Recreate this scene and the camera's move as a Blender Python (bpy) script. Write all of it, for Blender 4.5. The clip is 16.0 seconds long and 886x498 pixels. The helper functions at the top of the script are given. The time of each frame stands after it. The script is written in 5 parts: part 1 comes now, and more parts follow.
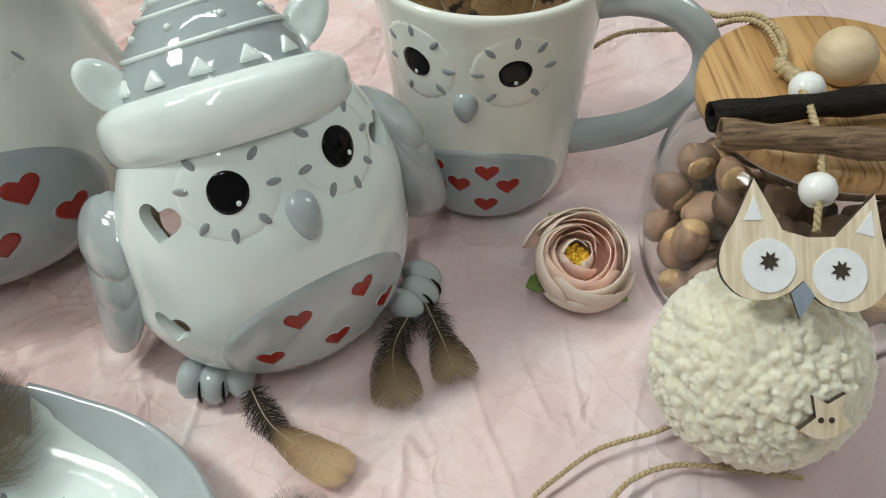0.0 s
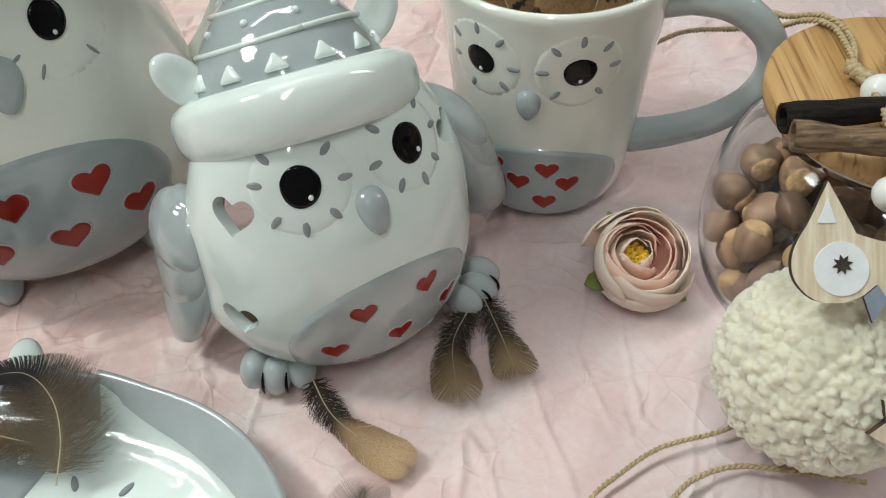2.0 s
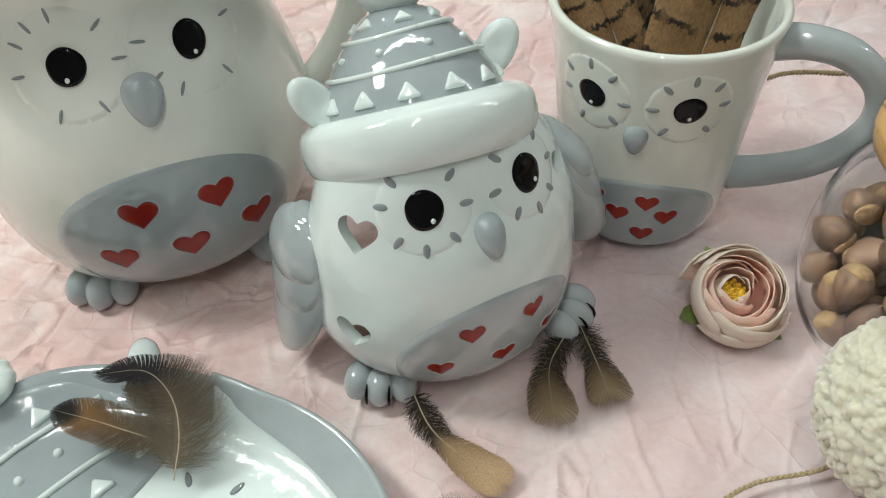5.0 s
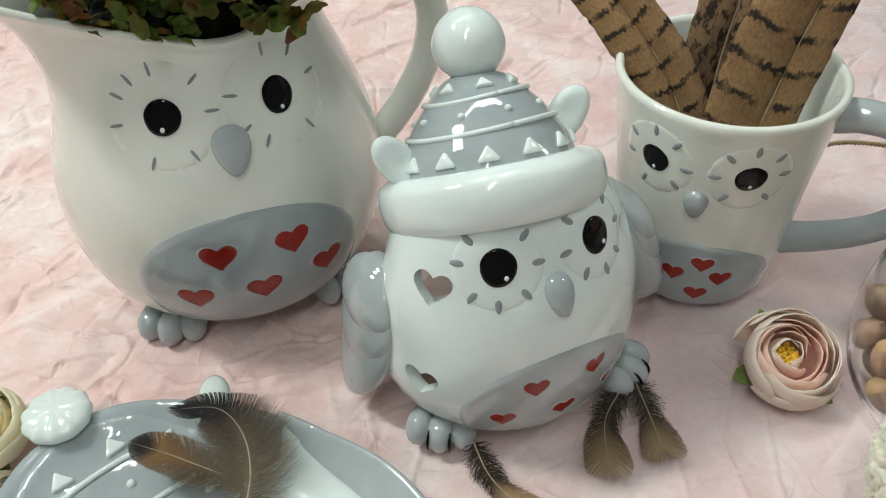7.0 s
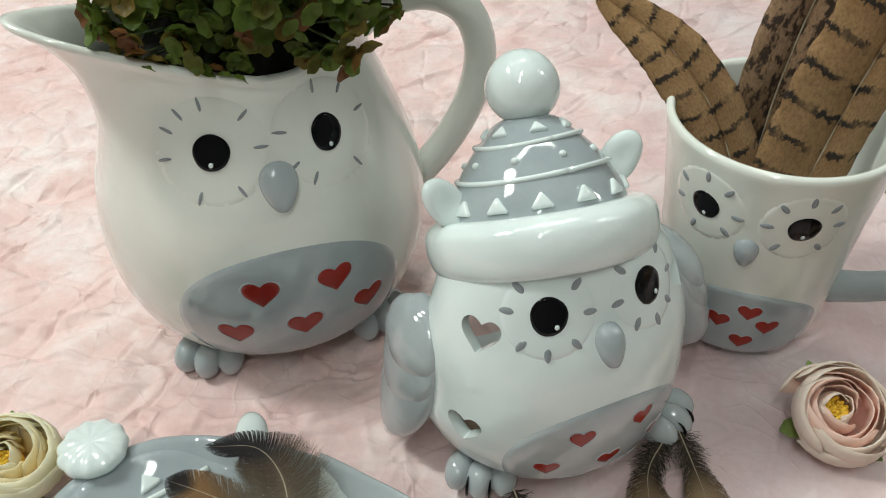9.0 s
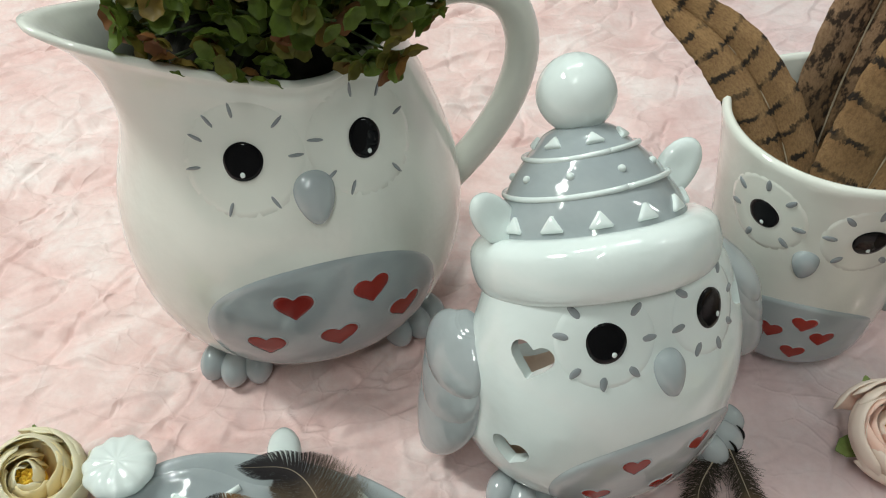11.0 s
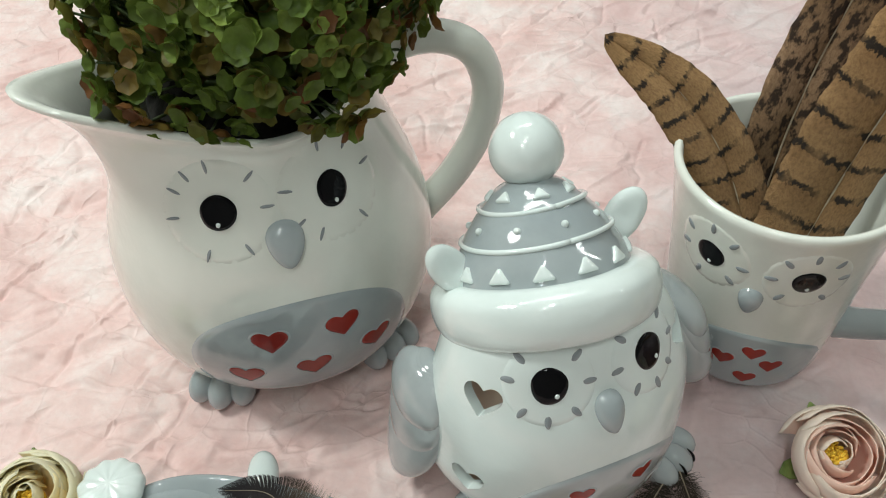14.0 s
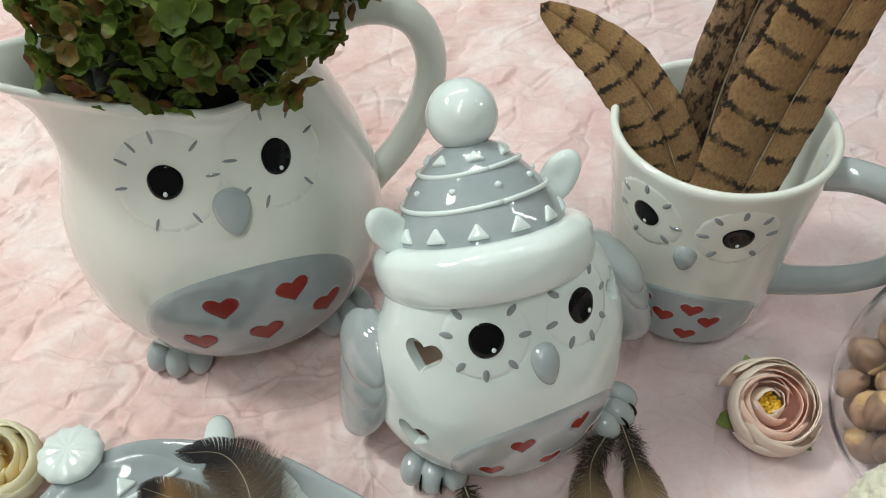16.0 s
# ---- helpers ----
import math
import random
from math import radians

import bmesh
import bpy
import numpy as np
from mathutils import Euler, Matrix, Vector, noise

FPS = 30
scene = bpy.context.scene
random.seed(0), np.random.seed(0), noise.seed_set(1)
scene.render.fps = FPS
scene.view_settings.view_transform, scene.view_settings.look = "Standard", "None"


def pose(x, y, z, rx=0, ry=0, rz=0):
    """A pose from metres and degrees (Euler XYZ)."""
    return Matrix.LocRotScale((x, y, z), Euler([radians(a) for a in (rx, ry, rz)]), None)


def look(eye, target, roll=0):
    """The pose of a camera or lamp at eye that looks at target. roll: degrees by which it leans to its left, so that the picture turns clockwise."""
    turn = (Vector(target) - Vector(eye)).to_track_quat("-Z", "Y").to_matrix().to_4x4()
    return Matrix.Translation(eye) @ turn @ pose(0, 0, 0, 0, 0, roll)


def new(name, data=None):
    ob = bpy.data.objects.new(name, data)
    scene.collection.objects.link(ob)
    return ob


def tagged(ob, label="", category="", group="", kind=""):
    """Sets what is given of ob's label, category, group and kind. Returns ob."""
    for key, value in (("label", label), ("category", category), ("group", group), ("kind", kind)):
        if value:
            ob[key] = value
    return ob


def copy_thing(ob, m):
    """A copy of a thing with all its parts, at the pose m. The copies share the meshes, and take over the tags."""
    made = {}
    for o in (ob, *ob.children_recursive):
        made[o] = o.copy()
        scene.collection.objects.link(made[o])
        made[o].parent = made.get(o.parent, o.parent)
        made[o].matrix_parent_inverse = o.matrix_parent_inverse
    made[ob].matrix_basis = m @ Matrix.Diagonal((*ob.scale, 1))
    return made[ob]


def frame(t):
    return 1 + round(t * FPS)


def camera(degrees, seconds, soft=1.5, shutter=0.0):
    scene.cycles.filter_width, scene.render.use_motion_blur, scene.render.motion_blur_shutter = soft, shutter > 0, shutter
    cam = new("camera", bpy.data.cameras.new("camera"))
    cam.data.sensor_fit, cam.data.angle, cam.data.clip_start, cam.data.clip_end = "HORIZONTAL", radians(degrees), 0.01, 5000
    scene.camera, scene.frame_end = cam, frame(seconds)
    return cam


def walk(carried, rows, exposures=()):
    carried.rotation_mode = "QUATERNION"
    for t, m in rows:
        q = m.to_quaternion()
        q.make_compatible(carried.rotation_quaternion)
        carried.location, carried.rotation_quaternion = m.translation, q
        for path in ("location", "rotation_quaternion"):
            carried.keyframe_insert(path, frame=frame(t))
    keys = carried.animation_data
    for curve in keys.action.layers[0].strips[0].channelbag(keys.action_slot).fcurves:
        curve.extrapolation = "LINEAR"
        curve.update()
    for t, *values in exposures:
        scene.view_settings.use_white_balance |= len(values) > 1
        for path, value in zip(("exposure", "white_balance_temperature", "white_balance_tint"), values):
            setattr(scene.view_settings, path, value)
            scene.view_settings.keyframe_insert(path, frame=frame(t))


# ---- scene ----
cam = camera(53.00, 16.0, soft=1.1)
PATH = [
    (0, (0.0079, 0.0209, 0.2387), (0.0076, 0.2341, 0.0277), -1.58),
    (0.5, (0.0060, 0.0184, 0.2395), (0.0042, 0.2328, 0.0297), -1.90),
    (1, (0.0030, 0.0194, 0.2406), (-0.0010, 0.2330, 0.0301), -2.01),
    (1.5, (0.0004, 0.0201, 0.2398), (-0.0065, 0.2328, 0.0283), -2.34),
    (2, (-0.0029, 0.0199, 0.2409), (-0.0130, 0.2317, 0.0288), -2.43),
    (2.5, (-0.0058, 0.0175, 0.2434), (-0.0191, 0.2294, 0.0314), -2.72),
    (3, (-0.0089, 0.0157, 0.2437), (-0.0250, 0.2289, 0.0333), -2.80),
    (3.5, (-0.0124, 0.0164, 0.2451), (-0.0310, 0.2291, 0.0344), -2.71),
    (4, (-0.0143, 0.0157, 0.2458), (-0.0361, 0.2283, 0.0353), -2.83),
    (6.5, (-0.0351, 0.0093, 0.2611), (-0.0666, 0.2297, 0.0601), -1.11),
    (7, (-0.0370, 0.0074, 0.2634), (-0.0706, 0.2292, 0.0643), -1.03),
    (7.5, (-0.0393, 0.0063, 0.2648), (-0.0748, 0.2294, 0.0675), -0.78),
    (8, (-0.0420, 0.0062, 0.2681), (-0.0796, 0.2304, 0.0722), -0.74),
    (8.5, (-0.0444, 0.0099, 0.2673), (-0.0834, 0.2347, 0.0725), -0.65),
    (9, (-0.0483, 0.0144, 0.2667), (-0.0879, 0.2394, 0.0723), -0.30),
    (11.5, (-0.0664, 0.0413, 0.2710), (-0.1056, 0.2544, 0.0635), -0.30),
    (12, (-0.0656, 0.0445, 0.2774), (-0.1054, 0.2559, 0.0683), -0.45),
    (12.5, (-0.0650, 0.0444, 0.2834), (-0.1061, 0.2546, 0.0733), -0.75),
    (13, (-0.0649, 0.0419, 0.2940), (-0.1080, 0.2512, 0.0834), -0.92),
    (13.5, (-0.0580, 0.0421, 0.2974), (-0.1020, 0.2511, 0.0867), -1.15),
    (14, (-0.0471, 0.0404, 0.2993), (-0.0911, 0.2489, 0.0882), -1.51),
    (14.5, (-0.0390, 0.0368, 0.2999), (-0.0812, 0.2451, 0.0882), -1.46),
    (15, (-0.0359, 0.0340, 0.2989), (-0.0762, 0.2415, 0.0859), -1.45),
    (15.5, (-0.0326, 0.0327, 0.2998), (-0.0712, 0.2394, 0.0858), -1.50),
    (16, (-0.0316, 0.0303, 0.3012), (-0.0689, 0.2364, 0.0864), -1.56),
]
walk(cam, [(t, look(eye, target, roll)) for t, eye, target, roll in PATH])

# ---- world and lights ----
world = bpy.data.worlds.new("room_air")
scene.world = world
world.use_nodes = True
world.node_tree.nodes["Background"].inputs[0].default_value = (1.0, 0.97, 0.94, 1)
world.node_tree.nodes["Background"].inputs[1].default_value = 0.02


def area_lamp(name, place, aim, sx, sy, watts, colour):
    data = bpy.data.lights.new(name, "AREA")
    data.shape, data.size, data.size_y, data.energy, data.color = "RECTANGLE", sx, sy, watts, colour
    ob = new(name, data)
    ob.matrix_world = look(place, aim)
    return ob


MID = (-0.06, 0.25, 0.05)
area_lamp("ceiling_spot_light", (-1.10, 0.20, 1.45), MID, 0.30, 0.30, 16.5, (0.93, 1.0, 0.95))
area_lamp("ceiling_strip_light", (1.35, 0.65, 1.30), MID, 0.03, 1.00, 4.8, (0.92, 1.0, 0.97))
area_lamp("ceiling_tube_light", (-0.10, -0.55, 1.80), MID, 0.035, 1.4, 13.5, (0.93, 1.0, 0.96))
area_lamp("ceiling_tube_light", (-0.35, 0.95, 1.70), MID, 1.4, 0.035, 11.0, (0.93, 1.0, 0.96))


# ---- materials ----
def material(name, build):
    m = bpy.data.materials.new(name)
    m.use_nodes = True
    build(m.node_tree, m.node_tree.nodes["Principled BSDF"])
    return m


def node(tree, kind, **values):
    n = tree.nodes.new(kind)
    for key, value in values.items():
        if key in n.inputs:
            n.inputs[key].default_value = value
    return n


def ramp(tree, source, stops):
    n = tree.nodes.new("ShaderNodeValToRGB")
    while len(n.color_ramp.elements) < len(stops):
        n.color_ramp.elements.new(0.5)
    for e, (at, colour) in zip(n.color_ramp.elements, stops):
        e.position, e.color = at, (*colour, 1)
    tree.links.new(source, n.inputs[0])
    return n


def coords(tree, scale=1.0, which="Object"):
    c = tree.nodes.new("ShaderNodeTexCoord")
    m = node(tree, "ShaderNodeMapping")
    m.inputs["Scale"].default_value = (scale,) * 3 if not isinstance(scale, tuple) else scale
    tree.links.new(c.outputs[which], m.inputs[0])
    return m.outputs[0]


def bump(tree, shader, height, strength, distance):
    b = node(tree, "ShaderNodeBump", Strength=strength, Distance=distance)
    tree.links.new(height, b.inputs["Height"])
    tree.links.new(b.outputs[0], shader.inputs["Normal"])


def glaze(name, low, high, rough=0.05, wobble=0.13, shine=0.55, coat=0.5):
    """Glazed earthenware: slightly uneven colour, glossy and faintly wavy."""
    def build(tree, s):
        big = node(tree, "ShaderNodeTexNoise", Scale=1.0, Detail=3.0)
        tree.links.new(coords(tree, 45.0), big.inputs[0])
        tree.links.new(ramp(tree, big.outputs[0], [(0.3, low), (0.7, high)]).outputs[0], s.inputs["Base Color"])
        fine = node(tree, "ShaderNodeTexNoise", Scale=1.0, Detail=2.0)
        tree.links.new(coords(tree, 160.0), fine.inputs[0])
        bump(tree, s, fine.outputs[0], wobble, 0.002)
        s.inputs["Roughness"].default_value = rough
        s.inputs["Specular IOR Level"].default_value = shine
        s.inputs["Coat Weight"].default_value = coat
        s.inputs["Coat Roughness"].default_value = 0.04
    return material(name, build)


WHITE = glaze("white_glaze", (0.725, 0.805, 0.785), (0.785, 0.86, 0.84))
CREAM = glaze("cream_glaze", (0.75, 0.775, 0.71), (0.81, 0.825, 0.76))
GREY = glaze("grey_glaze", (0.32, 0.365, 0.38), (0.40, 0.445, 0.455))
GREY_PALE = glaze("pale_grey_glaze", (0.36, 0.40, 0.41), (0.46, 0.50, 0.51))
GREY_STROKE = glaze("grey_brush_stroke", (0.22, 0.245, 0.26), (0.29, 0.315, 0.33))
RED = glaze("red_heart_glaze", (0.20, 0.013, 0.009), (0.36, 0.030, 0.018), 0.12, 0.09, 0.3, 0.1)
BISQUE = glaze("tan_unglazed_inside", (0.66, 0.50, 0.38), (0.76, 0.60, 0.47), 0.7)
BLACK = glaze("black_glaze", (0.003, 0.003, 0.004), (0.006, 0.006, 0.007), 0.05, 0.03, 0.22, 0.0)


def paper_build(tree, s):
    place = coords(tree)
    wash = node(tree, "ShaderNodeTexNoise", Scale=20.0, Detail=8.0, Roughness=0.70)
    tree.links.new(place, wash.inputs[0])
    tone = ramp(tree, wash.outputs[0], [(0.34, (0.74, 0.49, 0.46)), (0.50, (0.80, 0.60, 0.57)), (0.64, (0.86, 0.745, 0.72))])
    # the dye turns from pink to lilac across the sheet; darkening paints in fading light
    cool = node(tree, "ShaderNodeTexNoise", Scale=6.0, Detail=4.0)
    tree.links.new(place, cool.inputs[0])
    split = tree.nodes.new("ShaderNodeSeparateXYZ")
    tree.links.new(place, split.inputs[0])
    across = node(tree, "ShaderNodeMapRange")
    for key, value in zip(("From Min", "From Max", "To Min", "To Max"), (-0.12, 0.10, 0.0, 0.85)):
        across.inputs[key].default_value = value
    tree.links.new(split.outputs[0], across.inputs[0])
    amount = node(tree, "ShaderNodeMath")
    amount.operation = "MULTIPLY"
    tree.links.new(across.outputs[0], amount.inputs[0])
    tree.links.new(ramp(tree, cool.outputs[0], [(0.3, (0.15,) * 3), (0.62, (0.9,) * 3)]).outputs[0], amount.inputs[1])
    mix = node(tree, "ShaderNodeMixRGB")
    tree.links.new(amount.outputs[0], mix.inputs[0])
    tree.links.new(tone.outputs[0], mix.inputs[1])
    mix.inputs[2].default_value = (0.55, 0.465, 0.495, 1)
    fibre = node(tree, "ShaderNodeTexNoise", Scale=420.0, Detail=3.0)
    tree.links.new(place, fibre.inputs[0])
    speck = node(tree, "ShaderNodeMixRGB")
    speck.blend_type = "MULTIPLY"
    speck.inputs[0].default_value = 0.22
    tree.links.new(mix.outputs[0], speck.inputs[1])
    tree.links.new(ramp(tree, fibre.outputs[0], [(0.3, (0.8,) * 3), (0.6, (1.0,) * 3)]).outputs[0], speck.inputs[2])
    tree.links.new(speck.outputs[0], s.inputs["Base Color"])
    s.inputs["Roughness"].default_value = 0.55
    s.inputs["Specular IOR Level"].default_value = 0.35
    # thin worn crease lines between the large folds
    warp = node(tree, "ShaderNodeTexNoise", Scale=30.0, Detail=2.0)
    tree.links.new(place, warp.inputs[0])
    shift = node(tree, "ShaderNodeVectorMath")
    shift.operation = "MULTIPLY_ADD"
    shift.inputs[1].default_value = (0.02, 0.02, 0.0)
    tree.links.new(warp.outputs["Color"], shift.inputs[0])
    tree.links.new(place, shift.inputs[2])
    cell = node(tree, "ShaderNodeTexVoronoi", Scale=62.0)
    cell.feature = "DISTANCE_TO_EDGE"
    tree.links.new(shift.outputs[0], cell.inputs["Vector"])
    line = ramp(tree, cell.outputs["Distance"], [(0.0, (1.0,) * 3), (0.05, (0.25,) * 3), (0.16, (0.0,) * 3)])
    patchy = node(tree, "ShaderNodeTexNoise", Scale=22.0, Detail=2.0)
    tree.links.new(place, patchy.inputs[0])
    here = node(tree, "ShaderNodeMath")
    here.operation = "MULTIPLY"
    tree.links.new(line.outputs[0], here.inputs[0])
    tree.links.new(ramp(tree, patchy.outputs[0], [(0.42, (0.0,) * 3), (0.60, (1.0,) * 3)]).outputs[0], here.inputs[1])
    ridge = node(tree, "ShaderNodeBump", Strength=0.30, Distance=0.0016)
    tree.links.new(here.outputs[0], ridge.inputs["Height"])
    fine = node(tree, "ShaderNodeBump", Strength=0.25, Distance=0.0005)
    tree.links.new(fibre.outputs[0], fine.inputs["Height"])
    tree.links.new(ridge.outputs[0], fine.inputs["Normal"])
    tree.links.new(fine.outputs[0], s.inputs["Normal"])


PAPER = material("pink_crumpled_paper", paper_build)


def plain(name, low, high, rough, scale, bump_scale=0.0, strength=0.3, depth=0.001, **more):
    def build(tree, s):
        n = node(tree, "ShaderNodeTexNoise", Scale=1.0, Detail=5.0)
        tree.links.new(coords(tree, scale), n.inputs[0])
        tree.links.new(ramp(tree, n.outputs[0], [(0.3, low), (0.7, high)]).outputs[0], s.inputs["Base Color"])
        s.inputs["Roughness"].default_value = rough
        if bump_scale:
            b = node(tree, "ShaderNodeTexNoise", Scale=1.0, Detail=4.0)
            tree.links.new(coords(tree, bump_scale), b.inputs[0])
            bump(tree, s, b.outputs[0], strength, depth)
        for key, value in more.items():
            s.inputs[key.replace("_", " ")].default_value = value
    return material(name, build)


WALL = plain("painted_wall", (0.44, 0.43, 0.41), (0.50, 0.49, 0.47), 0.8, 3.0, 60.0)
FLOOR = plain("floor_boards", (0.20, 0.15, 0.11), (0.30, 0.23, 0.17), 0.5, (2.0, 30.0, 2.0))
TABLE = plain("table_wood", (0.30, 0.22, 0.15), (0.40, 0.30, 0.21), 0.45, (3.0, 40.0, 3.0))
TWINE = plain("jute_twine", (0.36, 0.27, 0.14), (0.58, 0.46, 0.28), 0.85, 900.0, 1500.0, 0.6, 0.0006)
WOOL = plain("cream_wool", (0.64, 0.60, 0.465), (0.74, 0.70, 0.565), 0.95, 260.0, 1800.0, 0.35, 0.0006, Sheen_Weight=0.6, Subsurface_Weight=0.7, Subsurface_Radius=(1.0, 0.9, 0.75), Subsurface_Scale=0.005)
PALE_WOOD = plain("pale_birch", (0.58, 0.47, 0.32), (0.80, 0.71, 0.56), 0.6, (650.0, 60.0, 60.0), 700.0, 0.2, 0.0004)
BURNT = plain("laser_burnt_edge", (0.025, 0.016, 0.010), (0.06, 0.04, 0.025), 0.7, 300.0)
WHITE_PAINT = plain("white_paint", (0.74, 0.76, 0.78), (0.80, 0.82, 0.84), 0.5, 300.0)
BLUE_GREY = plain("blue_grey_paint", (0.20, 0.24, 0.30), (0.25, 0.29, 0.35), 0.5, 300.0)
BEAD = plain("white_bead", (0.78, 0.78, 0.76), (0.83, 0.83, 0.81), 0.3, 200.0)
BARK_DARK = plain("dark_cinnamon_bark", (0.003, 0.0026, 0.0024), (0.022, 0.016, 0.012), 0.75, (130.0, 900.0, 900.0), 500.0, 0.7, 0.001, Specular_IOR_Level=0.2)
BARK_BROWN = plain("brown_cinnamon_bark", (0.06, 0.034, 0.018), (0.27, 0.175, 0.095), 0.75, (70.0, 900.0, 900.0), 500.0, 0.7, 0.001)
NUT = plain("hazelnut_shell", (0.085, 0.044, 0.026), (0.20, 0.112, 0.066), 0.68, (320.0, 320.0, 70.0), 500.0, 0.25, 0.0006)


def see_through(tree, s, share):
    """Lets part of the light pass through a thin sheet of the shader's own colour."""
    thin = node(tree, "ShaderNodeBsdfTranslucent")
    tree.links.new(s.inputs["Base Color"].links[0].from_socket, thin.inputs["Color"])
    mix = tree.nodes.new("ShaderNodeMixShader")
    mix.inputs[0].default_value = share
    tree.links.new(s.outputs[0], mix.inputs[1])
    tree.links.new(thin.outputs[0], mix.inputs[2])
    tree.links.new(mix.outputs[0], tree.nodes["Material Output"].inputs["Surface"])


def vary_each(mat, low, high):
    """Shifts the tone from object to object."""
    tree = mat.node_tree
    shader = tree.nodes["Principled BSDF"]
    source = shader.inputs["Base Color"].links[0].from_socket
    info = tree.nodes.new("ShaderNodeObjectInfo")
    mix = node(tree, "ShaderNodeMixRGB")
    mix.blend_type = "MULTIPLY"
    mix.inputs[0].default_value = 1.0
    tree.links.new(source, mix.inputs[1])
    tree.links.new(ramp(tree, info.outputs["Random"], [(0.0, low), (1.0, high)]).outputs[0], mix.inputs[2])
    tree.links.new(mix.outputs[0], shader.inputs["Base Color"])


vary_each(NUT, (0.60, 0.58, 0.56), (1.45, 1.5, 1.55))
NUT_BASE = plain("hazelnut_base", (0.22, 0.13, 0.06), (0.38, 0.24, 0.12), 0.85, 500.0, 700.0, 0.6, 0.0008)
KNOB = plain("turned_wood_knob", (0.56, 0.42, 0.26), (0.68, 0.54, 0.36), 0.5, (120.0, 120.0, 500.0), 600.0, 0.1, 0.0003)
STAMEN = plain("yellow_stamen", (0.70, 0.38, 0.02), (0.92, 0.64, 0.07), 0.7, 700.0, 900.0, 0.6, 0.0008)
SEPAL = plain("green_sepal", (0.10, 0.15, 0.03), (0.20, 0.26, 0.07), 0.7, 200.0, 500.0, 0.4, 0.0005)
STEM = plain("green_stem", (0.035, 0.06, 0.015), (0.08, 0.12, 0.03), 0.6, 300.0)
# near-black colour that stands in for the shade deep inside the plant
SHADE_CORE = plain("near_black_shade", (0.012, 0.011, 0.009), (0.03, 0.027, 0.02), 0.9, 200.0, 200.0, 0.8, 0.002)
QUILL = plain("feather_quill", (0.36, 0.29, 0.20), (0.52, 0.44, 0.32), 0.5, 400.0)
SEAL = plain("clear_silicone_seal", (0.70, 0.68, 0.64), (0.78, 0.76, 0.72), 0.35, 200.0)


def petal_build(outer, inner, name):
    def build(tree, s):
        uv = tree.nodes.new("ShaderNodeTexCoord")
        split = tree.nodes.new("ShaderNodeSeparateXYZ")
        tree.links.new(uv.outputs["UV"], split.inputs[0])
        n = node(tree, "ShaderNodeTexNoise", Scale=1.0, Detail=3.0)
        tree.links.new(coords(tree, 300.0), n.inputs[0])
        add = node(tree, "ShaderNodeMath")
        add.operation = "MULTIPLY_ADD"
        tree.links.new(n.outputs[0], add.inputs[0])
        add.inputs[1].default_value = 0.3
        tree.links.new(split.outputs[1], add.inputs[2])
        tree.links.new(ramp(tree, add.outputs[0], [(0.25, inner), (0.95, outer)]).outputs[0], s.inputs["Base Color"])
        s.inputs["Roughness"].default_value = 0.7
        s.inputs["Sheen Weight"].default_value = 0.2
        see_through(tree, s, 0.40)
        fine = node(tree, "ShaderNodeTexNoise", Scale=1.0, Detail=3.0)
        tree.links.new(coords(tree, 1600.0), fine.inputs[0])
        bump(tree, s, fine.outputs[0], 0.3, 0.0004)
    return material(name, build)


PINK_PETAL = petal_build((0.97, 0.75, 0.65), (0.95, 0.56, 0.46), "blush_petal_cloth")
CREAM_PETAL = petal_build((0.97, 0.87, 0.78), (0.96, 0.73, 0.62), "pale_petal_cloth")
PALE_PETAL = petal_build((0.97, 0.93, 0.74), (0.97, 0.86, 0.54), "cream_yellow_petal_cloth")
YELLOW_PETAL = petal_build((0.97, 0.87, 0.58), (0.96, 0.74, 0.32), "yellow_petal_cloth")


def leaf_build(tree, s):
    info = tree.nodes.new("ShaderNodeObjectInfo")
    geo = tree.nodes.new("ShaderNodeNewGeometry")
    add = node(tree, "ShaderNodeMath")
    tree.links.new(info.outputs["Random"], add.inputs[0])
    tree.links.new(geo.outputs["Random Per Island"], add.inputs[1])
    half = node(tree, "ShaderNodeMath")
    half.operation = "MULTIPLY"
    half.inputs[1].default_value = 0.5
    tree.links.new(add.outputs[0], half.inputs[0])
    tone = ramp(tree, half.outputs[0], [(0.10, (0.20, 0.085, 0.03)), (0.20, (0.18, 0.15, 0.03)), (0.34, (0.10, 0.16, 0.025)), (0.85, (0.27, 0.37, 0.075))])
    n = node(tree, "ShaderNodeTexNoise", Scale=1.0, Detail=3.0)
    tree.links.new(coords(tree, 420.0), n.inputs[0])
    mix = node(tree, "ShaderNodeMixRGB")
    mix.blend_type = "MULTIPLY"
    mix.inputs[0].default_value = 0.5
    tree.links.new(tone.outputs[0], mix.inputs[1])
    tree.links.new(ramp(tree, n.outputs[0], [(0.3, (0.55, 0.5, 0.4)), (0.65, (1, 1, 1))]).outputs[0], mix.inputs[2])
    tree.links.new(mix.outputs[0], s.inputs["Base Color"])
    s.inputs["Roughness"].default_value = 0.5
    s.inputs["Specular IOR Level"].default_value = 0.3
    see_through(tree, s, 0.30)
    bump(tree, s, n.outputs[0], 0.2, 0.0006)


LEAF = material("artificial_leaf", leaf_build)


